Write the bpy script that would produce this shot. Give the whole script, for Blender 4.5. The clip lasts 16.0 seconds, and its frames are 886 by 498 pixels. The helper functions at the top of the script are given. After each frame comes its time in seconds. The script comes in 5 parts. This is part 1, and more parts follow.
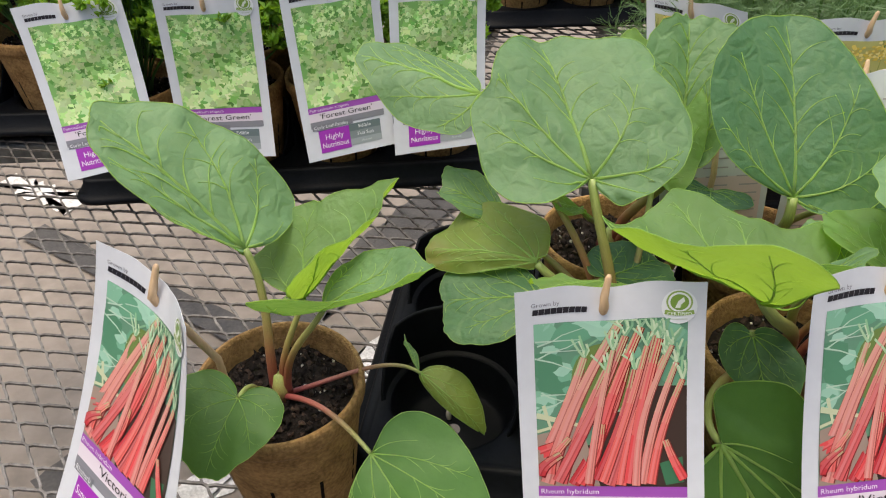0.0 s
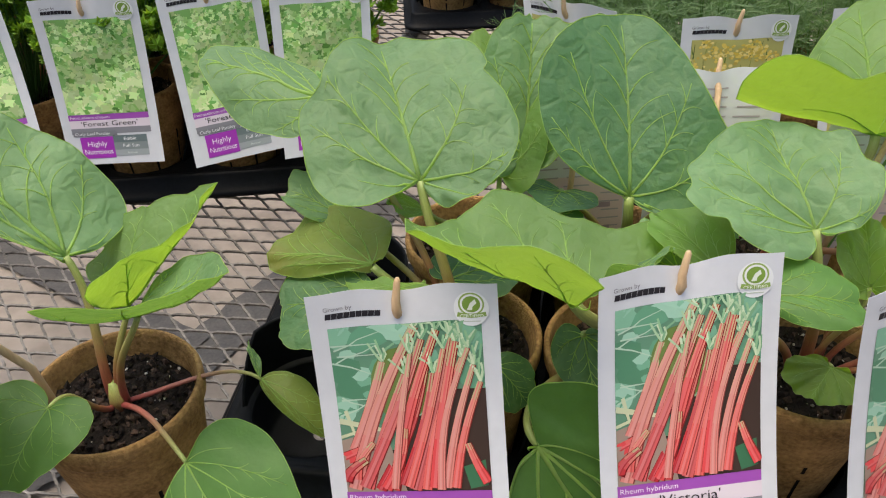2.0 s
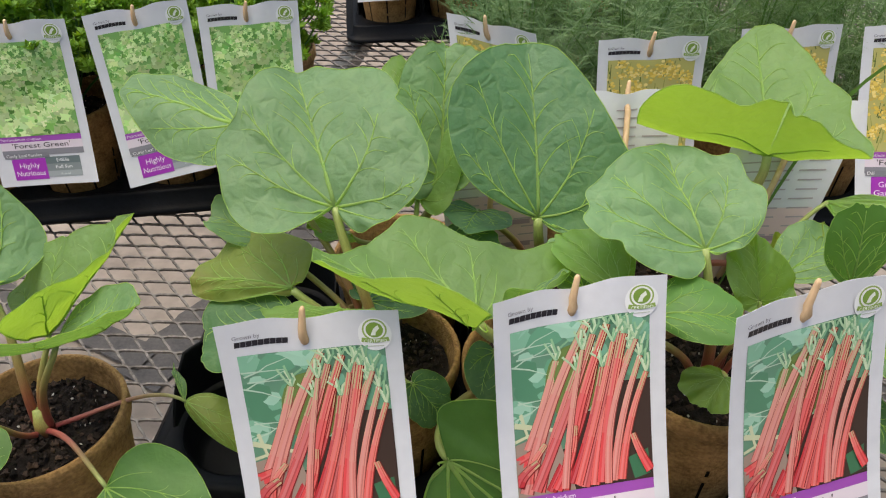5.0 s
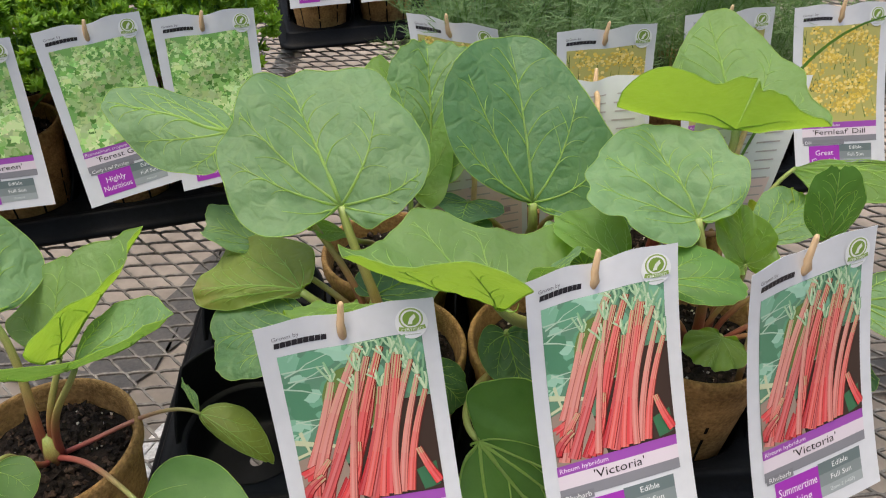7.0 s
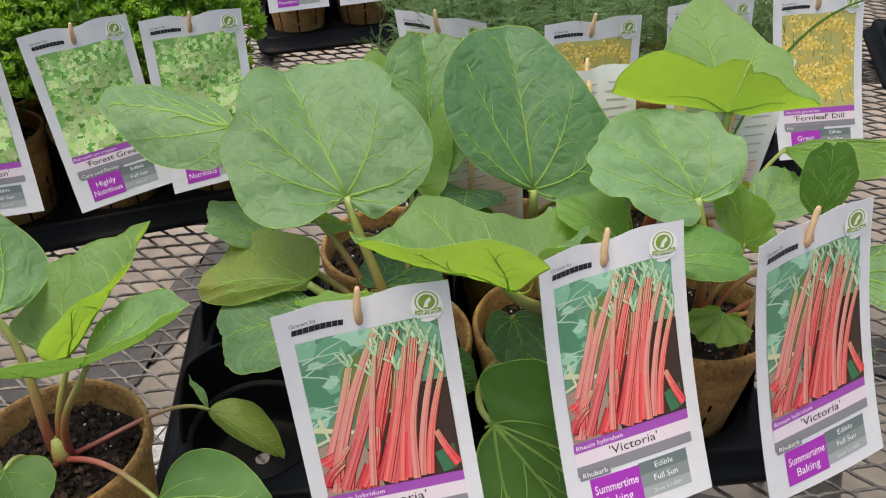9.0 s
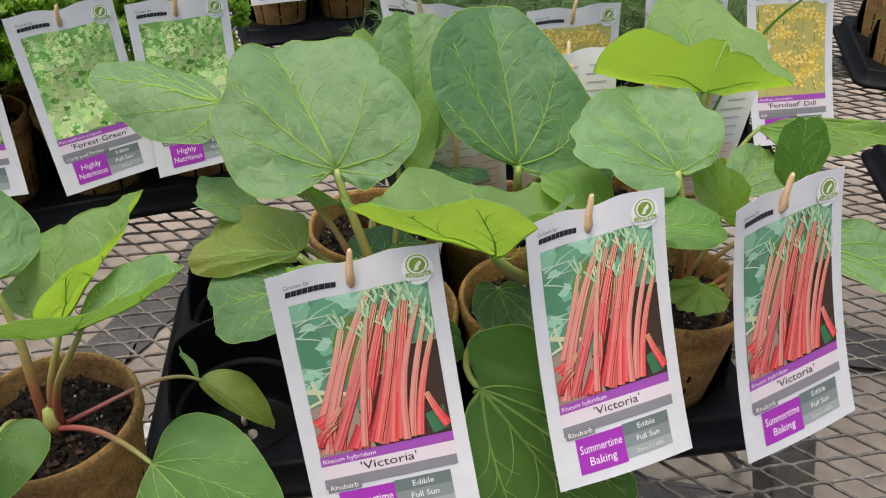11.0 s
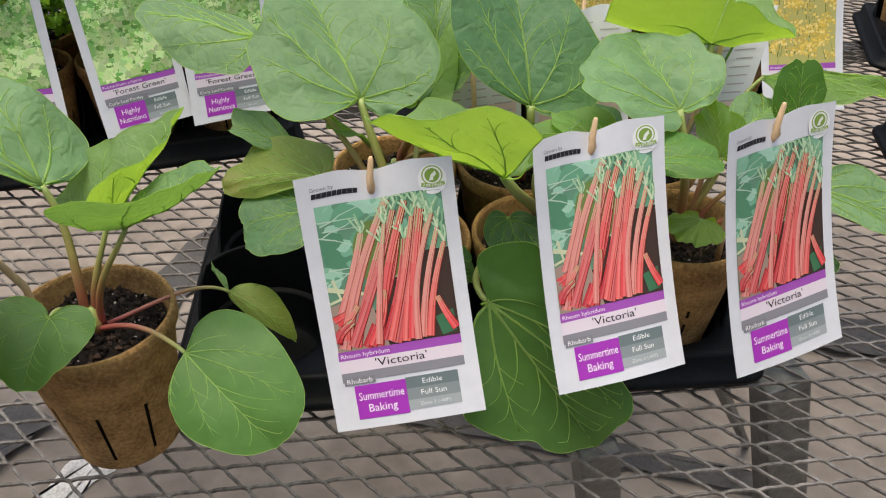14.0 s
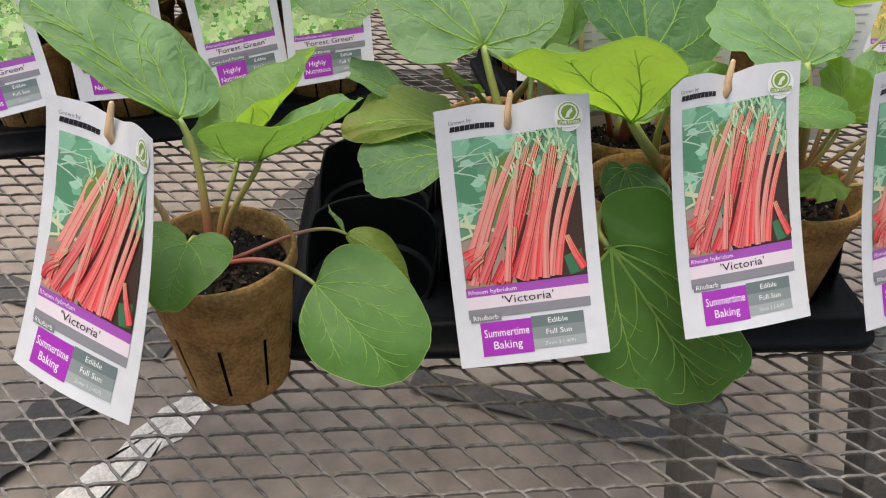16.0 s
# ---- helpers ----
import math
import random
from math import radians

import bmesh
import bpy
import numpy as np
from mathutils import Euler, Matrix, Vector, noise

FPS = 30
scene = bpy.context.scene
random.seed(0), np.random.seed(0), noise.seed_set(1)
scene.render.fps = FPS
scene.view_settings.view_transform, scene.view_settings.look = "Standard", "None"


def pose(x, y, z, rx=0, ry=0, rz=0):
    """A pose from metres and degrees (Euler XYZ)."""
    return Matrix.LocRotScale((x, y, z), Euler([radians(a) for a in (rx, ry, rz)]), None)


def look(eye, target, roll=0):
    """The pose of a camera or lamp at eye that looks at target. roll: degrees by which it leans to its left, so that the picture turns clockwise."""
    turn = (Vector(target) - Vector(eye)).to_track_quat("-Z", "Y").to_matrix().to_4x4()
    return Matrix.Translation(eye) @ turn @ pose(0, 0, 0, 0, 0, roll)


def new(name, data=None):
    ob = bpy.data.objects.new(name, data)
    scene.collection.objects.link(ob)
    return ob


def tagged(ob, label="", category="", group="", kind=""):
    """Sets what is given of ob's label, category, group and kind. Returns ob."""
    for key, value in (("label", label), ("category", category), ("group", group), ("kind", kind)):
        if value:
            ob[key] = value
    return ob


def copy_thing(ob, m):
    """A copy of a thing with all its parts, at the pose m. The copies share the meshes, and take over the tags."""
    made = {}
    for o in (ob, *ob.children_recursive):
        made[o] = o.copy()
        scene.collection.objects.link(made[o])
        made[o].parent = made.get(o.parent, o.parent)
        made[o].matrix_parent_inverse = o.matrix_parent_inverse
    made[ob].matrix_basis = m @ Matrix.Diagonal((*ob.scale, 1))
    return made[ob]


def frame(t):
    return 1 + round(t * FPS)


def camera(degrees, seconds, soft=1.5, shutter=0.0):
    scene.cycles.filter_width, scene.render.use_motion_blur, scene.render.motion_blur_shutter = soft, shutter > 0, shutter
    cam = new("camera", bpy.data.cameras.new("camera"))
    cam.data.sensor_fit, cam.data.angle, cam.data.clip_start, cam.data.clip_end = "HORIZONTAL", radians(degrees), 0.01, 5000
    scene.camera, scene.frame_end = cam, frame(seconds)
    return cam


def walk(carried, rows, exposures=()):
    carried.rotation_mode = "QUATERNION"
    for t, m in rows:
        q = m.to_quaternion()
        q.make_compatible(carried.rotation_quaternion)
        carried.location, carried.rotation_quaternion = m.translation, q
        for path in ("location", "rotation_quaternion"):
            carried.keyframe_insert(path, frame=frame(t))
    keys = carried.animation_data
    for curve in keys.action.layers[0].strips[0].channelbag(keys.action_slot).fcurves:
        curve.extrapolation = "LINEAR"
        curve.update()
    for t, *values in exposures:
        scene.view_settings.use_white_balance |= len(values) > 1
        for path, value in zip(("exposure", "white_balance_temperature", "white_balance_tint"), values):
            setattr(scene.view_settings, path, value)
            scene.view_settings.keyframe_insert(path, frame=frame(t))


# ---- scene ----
cam = camera(60.3, 16.0, soft=1.1)
PATH = [
    (0, (0.045, 0.037, 0.52), (-0.031, 1.618, -0.703), -1.4),
    (0.5, (0.064, 0.032, 0.518), (0.0, 1.616, -0.703), -1.4),
    (1, (0.091, 0.035, 0.519), (0.033, 1.619, -0.7), -1.5),
    (1.5, (0.118, 0.04, 0.517), (0.069, 1.625, -0.702), -1.5),
    (2, (0.148, 0.043, 0.516), (0.105, 1.628, -0.703), -1.5),
    (2.5, (0.168, 0.043, 0.517), (0.136, 1.629, -0.701), -1.5),
    (3, (0.182, 0.043, 0.522), (0.157, 1.628, -0.697), -1.4),
    (3.5, (0.188, 0.038, 0.526), (0.178, 1.623, -0.693), -1.3),
    (3.7, (0.19, 0.036, 0.531), (0.191, 1.622, -0.688), -1.1),
    (6, (0.153, 0.036, 0.542), (0.29, 1.615, -0.679), -0.5),
    (6.5, (0.13, 0.031, 0.544), (0.347, 1.604, -0.672), -0.3),
    (7, (0.118, 0.025, 0.542), (0.388, 1.591, -0.672), -0.3),
    (7.5, (0.11, 0.022, 0.543), (0.407, 1.586, -0.667), -0.6),
    (8, (0.101, 0.021, 0.54), (0.41, 1.585, -0.668), -0.8),
    (8.5, (0.097, 0.019, 0.537), (0.421, 1.584, -0.666), -0.8),
    (11, (0.081, -0.004, 0.522), (0.482, 1.555, -0.666), 0.5),
    (11.5, (0.092, -0.021, 0.524), (0.498, 1.538, -0.661), 0.6),
    (12, (0.093, -0.029, 0.523), (0.493, 1.533, -0.661), 0.5),
    (12.5, (0.092, -0.04, 0.525), (0.483, 1.527, -0.655), 0.5),
    (13, (0.086, -0.053, 0.524), (0.465, 1.518, -0.654), 0.5),
    (13.5, (0.08, -0.063, 0.511), (0.442, 1.51, -0.67), 0.8),
    (14, (0.072, -0.069, 0.5), (0.418, 1.505, -0.685), 1.0),
    (14.5, (0.065, -0.07, 0.495), (0.383, 1.508, -0.692), 1.1),
    (15, (0.046, -0.076, 0.49), (0.336, 1.511, -0.693), 1.0),
    (15.5, (0.022, -0.085, 0.482), (0.29, 1.505, -0.702), 0.9),
    (16, (0.006, -0.085, 0.466), (0.263, 1.51, -0.714), 0.8),
]
walk(cam, [(t, look(eye, target, roll)) for t, eye, target, roll in PATH], [(0.0, -0.04, 7050, 8), (16.0, -0.04, 7050, 8)])

# ---- light: a greenhouse on a bright hazy day ----
world = bpy.data.worlds.new("sky")
scene.world = world
world.use_nodes = True
wn, wl = world.node_tree.nodes, world.node_tree.links
sky = wn.new("ShaderNodeTexSky")
sky.sky_type, sky.sun_disc = "NISHITA", False
sky.sun_elevation, sky.sun_rotation = radians(80), radians(264)
sky.air_density, sky.dust_density = 1.0, 4.0
wl.new(sky.outputs[0], wn["Background"].inputs[0])
wn["Background"].inputs[1].default_value = 0.34
sun_data = bpy.data.lights.new("sun", "SUN")
sun_data.energy, sun_data.angle, sun_data.color = 1.6, radians(40), (1.0, 0.95, 0.86)
sun = new("sun", sun_data)
sun.matrix_world = look((-0.5, -0.05, 2.8), (0, 0, 0))


# ---- materials ----
def material(name, rough=0.5, metal=0.0, spec=0.5):
    m = bpy.data.materials.new(name)
    m.use_nodes = True
    b = m.node_tree.nodes["Principled BSDF"]
    b.inputs["Roughness"].default_value, b.inputs["Metallic"].default_value = rough, metal
    b.inputs["Specular IOR Level"].default_value = spec
    return m, m.node_tree.nodes, m.node_tree.links, b


def noisy(name, low, high, scale, rough=0.5, bump=0.3, bump_scale=None, metal=0.0, spec=0.5, detail=6, per_object=0.0, stretch=None):
    """A surface whose colour drifts between two tones at two sizes, with fine relief."""
    m, n, l, b = material(name, rough, metal, spec)
    co = n.new("ShaderNodeTexCoord")
    src = co.outputs["Object"]
    if stretch:
        mp = n.new("ShaderNodeMapping")
        mp.inputs["Scale"].default_value = stretch
        l.new(src, mp.inputs[0])
        src = mp.outputs[0]
    n1, n2 = n.new("ShaderNodeTexNoise"), n.new("ShaderNodeTexNoise")
    for t, s in ((n1, scale), (n2, scale * 7)):
        t.inputs["Scale"].default_value, t.inputs["Detail"].default_value = s, detail
        l.new(src, t.inputs["Vector"])
    add = n.new("ShaderNodeMath")
    add.operation = "ADD"
    l.new(n1.outputs[0], add.inputs[0]), l.new(n2.outputs[0], add.inputs[1])
    half = n.new("ShaderNodeMapRange")
    half.inputs["From Min"].default_value, half.inputs["From Max"].default_value = 0.7, 1.3
    l.new(add.outputs[0], half.inputs[0])
    mix = n.new("ShaderNodeMix")
    mix.data_type = "RGBA"
    mix.inputs[6].default_value, mix.inputs[7].default_value = (*low, 1), (*high, 1)
    l.new(half.outputs[0], mix.inputs[0])
    out = mix.outputs[2]
    if per_object:
        info, hsv, mr = n.new("ShaderNodeObjectInfo"), n.new("ShaderNodeHueSaturation"), n.new("ShaderNodeMapRange")
        mr.inputs["To Min"].default_value, mr.inputs["To Max"].default_value = 1 - per_object, 1 + per_object
        l.new(info.outputs["Random"], mr.inputs[0]), l.new(mr.outputs[0], hsv.inputs["Value"]), l.new(out, hsv.inputs["Color"])
        out = hsv.outputs[0]
    l.new(out, b.inputs["Base Color"])
    if bump:
        bp, n3 = n.new("ShaderNodeBump"), n.new("ShaderNodeTexNoise")
        n3.inputs["Scale"].default_value, n3.inputs["Detail"].default_value = bump_scale or scale * 10, 6
        bp.inputs["Strength"].default_value, bp.inputs["Distance"].default_value = bump, 0.002
        l.new(src, n3.inputs["Vector"]), l.new(n3.outputs[0], bp.inputs["Height"]), l.new(bp.outputs[0], b.inputs["Normal"])
    return m


def foliage(name, low, high, through_colour, share=0.4, scale=14, rough=0.5, bump=0.35, bump_scale=160, blotch=None, net=0):
    """Leaf: a waxy skin over tissue that lets light through."""
    m = noisy(name, low, high, scale, rough, bump, bump_scale, spec=0.35, per_object=0.12)
    n, l = m.node_tree.nodes, m.node_tree.links
    b, o = n["Principled BSDF"], n["Material Output"]
    if blotch:
        src = b.inputs["Base Color"].links[0].from_socket
        nz, rp, mx, co = n.new("ShaderNodeTexNoise"), n.new("ShaderNodeMapRange"), n.new("ShaderNodeMix"), n.new("ShaderNodeTexCoord")
        nz.inputs["Scale"].default_value, nz.inputs["Detail"].default_value = 22, 3
        rp.inputs["From Min"].default_value, rp.inputs["From Max"].default_value = 0.58, 0.72
        mx.data_type = "RGBA"
        mx.inputs[7].default_value = (*blotch, 1)
        l.new(co.outputs["Object"], nz.inputs["Vector"]), l.new(nz.outputs[0], rp.inputs[0]), l.new(rp.outputs[0], mx.inputs[0])
        l.new(src, mx.inputs[6]), l.new(mx.outputs[2], b.inputs["Base Color"])
    if net:
        src = b.inputs["Base Color"].links[0].from_socket
        co, warp, vo, edge, mx = n.new("ShaderNodeTexCoord"), n.new("ShaderNodeTexNoise"), n.new("ShaderNodeTexVoronoi"), n.new("ShaderNodeMapRange"), n.new("ShaderNodeMix")
        blend = n.new("ShaderNodeMix")
        blend.data_type, warp.inputs["Scale"].default_value = "VECTOR", 45
        blend.inputs[0].default_value = 0.022
        l.new(co.outputs["Object"], warp.inputs["Vector"]), l.new(co.outputs["Object"], blend.inputs[4]), l.new(warp.outputs["Color"], blend.inputs[5])
        vo.feature = "DISTANCE_TO_EDGE"
        vo.inputs["Scale"].default_value = net
        l.new(blend.outputs[1], vo.inputs["Vector"])
        edge.inputs["From Min"].default_value, edge.inputs["From Max"].default_value = 0.0, 0.10
        edge.inputs["To Min"].default_value, edge.inputs["To Max"].default_value = 0.2, 0.0
        l.new(vo.outputs["Distance"], edge.inputs[0])
        mx.data_type = "RGBA"
        mx.inputs[7].default_value = (0.25, 0.36, 0.14, 1)
        l.new(edge.outputs[0], mx.inputs[0]), l.new(src, mx.inputs[6]), l.new(mx.outputs[2], b.inputs["Base Color"])
        bp2, lift = n.new("ShaderNodeBump"), n.new("ShaderNodeMapRange")
        lift.inputs["From Max"].default_value = 0.25
        lift.interpolation_type = "SMOOTHSTEP"
        l.new(vo.outputs["Distance"], lift.inputs[0]), l.new(lift.outputs[0], bp2.inputs["Height"])
        bp2.inputs["Strength"].default_value, bp2.inputs["Distance"].default_value = 0.25, 0.002
        old = b.inputs["Normal"].links[0].from_socket
        l.new(old, bp2.inputs["Normal"]), l.new(bp2.outputs[0], b.inputs["Normal"])
    tr, mix = n.new("ShaderNodeBsdfTranslucent"), n.new("ShaderNodeMixShader")
    tr.inputs[0].default_value = (*through_colour, 1)
    mix.inputs[0].default_value = share
    l.new(b.outputs[0], mix.inputs[1]), l.new(tr.outputs[0], mix.inputs[2]), l.new(mix.outputs[0], o.inputs[0])
    return m


def plain(name, colour, rough=0.45, spec=0.4):
    m, n, l, b = material(name, rough, 0.0, spec)
    b.inputs["Base Color"].default_value = (*colour, 1)
    return m


def along(name, stops, rough=0.45):
    """A stalk whose colour runs along its length (the V of its UV map), with fine streaks."""
    m, n, l, b = material(name, rough)
    uv, sep, ramp, nz, mix = n.new("ShaderNodeUVMap"), n.new("ShaderNodeSeparateXYZ"), n.new("ShaderNodeValToRGB"), n.new("ShaderNodeTexNoise"), n.new("ShaderNodeMix")
    uv.uv_map = "along"
    els = ramp.color_ramp.elements
    els[0].position, els[0].color = stops[0][0], (*stops[0][1], 1)
    els[1].position, els[1].color = stops[-1][0], (*stops[-1][1], 1)
    for p, c in stops[1:-1]:
        els.new(p).color = (*c, 1)
    nz.inputs["Scale"].default_value = 9
    mp = n.new("ShaderNodeMapping")
    mp.inputs["Scale"].default_value = (9, 1.2, 1)
    l.new(uv.outputs[0], mp.inputs[0]), l.new(mp.outputs[0], nz.inputs["Vector"])
    l.new(uv.outputs[0], sep.inputs[0]), l.new(sep.outputs[1], ramp.inputs[0])
    mix.data_type, mix.blend_type = "RGBA", "MULTIPLY"
    mix.inputs[0].default_value = 0.6
    br = n.new("ShaderNodeMapRange")
    br.inputs["From Min"].default_value, br.inputs["From Max"].default_value = 0.3, 0.7
    br.inputs["To Min"].default_value, br.inputs["To Max"].default_value = 0.55, 1.2
    l.new(nz.outputs[0], br.inputs[0]), l.new(ramp.outputs[0], mix.inputs[6]), l.new(br.outputs[0], mix.inputs[7])
    l.new(mix.outputs[2], b.inputs["Base Color"])
    return m


M_LEAF = foliage("leaf_blue_green", (0.115, 0.22, 0.098), (0.185, 0.32, 0.15), (0.28, 0.52, 0.06), 0.34, 16, bump=0.4, bump_scale=240, net=85)
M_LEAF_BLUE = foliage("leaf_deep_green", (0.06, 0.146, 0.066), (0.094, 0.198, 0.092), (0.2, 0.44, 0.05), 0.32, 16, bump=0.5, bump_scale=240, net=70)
# for small low leaves: the shade they stand in is put into the colour
M_LEAF_SHADED = foliage("leaf_shaded", (0.048, 0.13, 0.056), (0.08, 0.18, 0.08), (0.18, 0.42, 0.04), 0.32, 16, bump=0.5, bump_scale=240, net=70)
M_LEAF_BRIGHT = foliage("leaf_fresh", (0.12, 0.24, 0.07), (0.19, 0.335, 0.11), (0.46, 0.72, 0.03), 0.52, 16, bump=0.6, bump_scale=240, net=85)
M_LEAF_OLD = foliage("leaf_ageing", (0.19, 0.27, 0.06), (0.28, 0.36, 0.095), (0.46, 0.56, 0.04), 0.45, 18, blotch=(0.24, 0.23, 0.07), net=90)
M_LEAF_GLOW = foliage("leaf_thin_pale", (0.13, 0.25, 0.085), (0.21, 0.35, 0.135), (0.42, 0.64, 0.05), 0.5, 16, bump=0.5, bump_scale=240, net=85)
M_SMOOTH = foliage("leaf_smooth_green", (0.06, 0.16, 0.034), (0.105, 0.235, 0.055), (0.22, 0.46, 0.03), 0.34, 16, bump=0.25, bump_scale=240)
M_VEIN = foliage("leaf_vein", (0.30, 0.43, 0.16), (0.40, 0.54, 0.22), (0.6, 0.82, 0.15), 0.65, 40, bump=0)
M_STALK = along("rhubarb_stalk", [(0.0, (0.27, 0.05, 0.05)), (0.22, (0.32, 0.12, 0.06)), (0.5, (0.33, 0.28, 0.09)), (1.0, (0.28, 0.36, 0.10))])
M_STALK_RED = along("rhubarb_stalk_red", [(0.0, (0.28, 0.05, 0.05)), (0.45, (0.40, 0.15, 0.11)), (0.8, (0.34, 0.28, 0.10)), (1.0, (0.28, 0.36, 0.10))])
M_POT = noisy("coir_pot", (0.18, 0.097, 0.036), (0.48, 0.28, 0.108), 45, 0.85, 0.9, 600, spec=0.2)
M_SOIL = noisy("potting_soil", (0.004, 0.003, 0.0025), (0.022, 0.015, 0.011), 90, 0.95, 1.0, 500, spec=0.25)
M_PERLITE = plain("perlite", (0.5, 0.46, 0.4), 0.8)
M_BARK = noisy("soil_bark", (0.02, 0.011, 0.007), (0.07, 0.038, 0.022), 200, 0.9, 0.5)
M_BLACK = noisy("black_plastic", (0.003, 0.0035, 0.0042), (0.006, 0.007, 0.009), 30, 0.5, 0.12, 300, spec=0.1)
M_STEEL = noisy("galvanised_steel", (0.06, 0.053, 0.046), (0.235, 0.22, 0.205), 26, 0.55, 0.5, 500, metal=0.35)
M_FRAME = noisy("frame_steel", (0.07, 0.075, 0.075), (0.16, 0.165, 0.16), 14, 0.5, 0.3, 200, metal=0.4)
M_CONCRETE = noisy("concrete_ground", (0.18, 0.153, 0.13), (0.315, 0.272, 0.232), 2.6, 0.8, 0.4, 60, spec=0.3)
M_LIGHT_SCREEN = noisy("light_screen_sheeting", (0.16, 0.17, 0.15), (0.26, 0.27, 0.24), 1.5, 0.7, 0.2, 30)
M_DARK_BAND = noisy("dark_grey_band", (0.04, 0.037, 0.035), (0.085, 0.078, 0.07), 20, 0.5, 0.3, 90)
M_PAINT = noisy("white_ground_paint", (0.4, 0.39, 0.37), (0.82, 0.81, 0.78), 26, 0.6, 0.4, 200)
M_CARD = noisy("tag_card", (0.54, 0.555, 0.58), (0.60, 0.615, 0.64), 12, 0.32, 0.05, 200)
M_STAKE = noisy("stake_wood", (0.46, 0.30, 0.16), (0.66, 0.47, 0.28), 60, 0.6, 0.3, 300, stretch=(1, 1, 0.12))
M_PARSLEY = foliage("parsley_leaf", (0.12, 0.25, 0.028), (0.22, 0.39, 0.06), (0.36, 0.58, 0.03), 0.42, 30)
M_DILL = foliage("dill_frond", (0.10, 0.18, 0.075), (0.18, 0.28, 0.125), (0.2, 0.36, 0.08), 0.3, 30)
M_GRASS = foliage("blade_leaf", (0.06, 0.15, 0.04), (0.11, 0.22, 0.06), (0.2, 0.4, 0.04), 0.35, 30)
INK = {}


def ink(r, g, b):
    """Printing ink of one colour, given as it reads on the card."""
    key = (r, g, b)
    if key not in INK:
        lin = [(c / 255) ** 2.2 * 0.82 for c in key]
        INK[key] = plain("ink", lin, 0.3, 0.45)
    return INK[key]


# ---- building helpers ----
def link_mesh(name, verts, faces, mats, parent=None, label="", index=None, smooth=True, uv=None):
    me = bpy.data.meshes.new(name)
    me.from_pydata([tuple(v) for v in verts], [], faces)
    for m in mats if isinstance(mats, (list, tuple)) else [mats]:
        me.materials.append(m)
    if index is not None:
        me.polygons.foreach_set("material_index", index)
    me.polygons.foreach_set("use_smooth", [smooth] * len(me.polygons))
    if uv is not None:
        layer = me.uv_layers.new(name="along")
        for lp in me.loops:
            layer.data[lp.index].uv = uv[lp.vertex_index]
    me.update()
    ob = new(name, me)
    ob.parent = parent
    if label:
        ob["label"] = label
    return ob


def thing(name, place, label, category, group="", kind="", turn=0.0):
    ob = new(name)
    ob.empty_display_size = 0.02
    ob.matrix_world = pose(*place, 0, 0, turn)
    return tagged(ob, label, category, group, kind)


class Soup:
    """Gathers pieces into one mesh."""

    def __init__(self):
        self.v, self.f, self.m, self.uv = [], [], [], []

    def add(self, verts, faces, mat=0, uv=None):
        k = len(self.v)
        self.v += [tuple(p) for p in verts]
        self.uv += uv if uv else [(0.0, 0.0)] * len(verts)
        self.f += [tuple(i + k for i in f) for f in faces]
        self.m += [mat] * len(faces)

    def box(self, lo, hi, mat=0):
        x0, y0, z0 = lo
        x1, y1, z1 = hi
        self.add([(x0, y0, z0), (x1, y0, z0), (x1, y1, z0), (x0, y1, z0), (x0, y0, z1), (x1, y0, z1), (x1, y1, z1), (x0, y1, z1)],
                 [(0, 3, 2, 1), (4, 5, 6, 7), (0, 1, 5, 4), (1, 2, 6, 5), (2, 3, 7, 6), (3, 0, 4, 7)], mat)

    def tube(self, points, radii, sides=8, mat=0, caps=True):
        pts = [Vector(p) for p in points]
        n, verts, uv = len(pts), [], []
        side = None
        for i, p in enumerate(pts):
            d = (pts[min(i + 1, n - 1)] - pts[max(i - 1, 0)]).normalized()
            if side is None:
                side = d.orthogonal().normalized()
            side = (side - d * side.dot(d)).normalized()
            up = d.cross(side)
            for k in range(sides):
                a = 2 * math.pi * k / sides
                verts.append(p + (side * math.cos(a) + up * math.sin(a)) * radii[i])
                uv.append((k / sides, i / (n - 1)))
        faces = [(i * sides + k, i * sides + (k + 1) % sides, (i + 1) * sides + (k + 1) % sides, (i + 1) * sides + k) for i in range(n - 1) for k in range(sides)]
        if caps:
            faces += [tuple(range(sides))[::-1], tuple((n - 1) * sides + k for k in range(sides))]
        self.add(verts, faces, mat, uv)

    def make(self, name, mats, parent=None, label="", smooth=True, uv=False):
        return link_mesh(name, self.v, self.f, mats, parent, label, self.m, smooth, self.uv if uv else None)


def part(name, bm, mat, parent, label=""):
    me = bpy.data.meshes.new(name)
    bm.to_mesh(me)
    bm.free()
    me.materials.append(mat)
    ob = new(name, me)
    ob.parent = parent
    if label:
        ob["label"] = label
    return ob


def bezier(a, b, c, d, n):
    a, b, c, d = map(Vector, (a, b, c, d))
    return [a * (1 - t) ** 3 + b * 3 * t * (1 - t) ** 2 + c * 3 * t * t * (1 - t) + d * t ** 3 for t in (i / n for i in range(n + 1))]


def spline(ctrl, per):
    """A smooth line through 2D points."""
    out = []
    for i in range(len(ctrl) - 1):
        p = [ctrl[max(0, min(len(ctrl) - 1, i + k))] for k in (-1, 0, 1, 2)]
        for j in range(per):
            t = j / per
            out.append(tuple(0.5 * (2 * p[1][k] + (p[2][k] - p[0][k]) * t + (2 * p[0][k] - 5 * p[1][k] + 4 * p[2][k] - p[3][k]) * t * t
                                    + (3 * p[1][k] - p[0][k] - 3 * p[2][k] + p[3][k]) * t ** 3) for k in (0, 1)))
    return out + [tuple(ctrl[-1])]


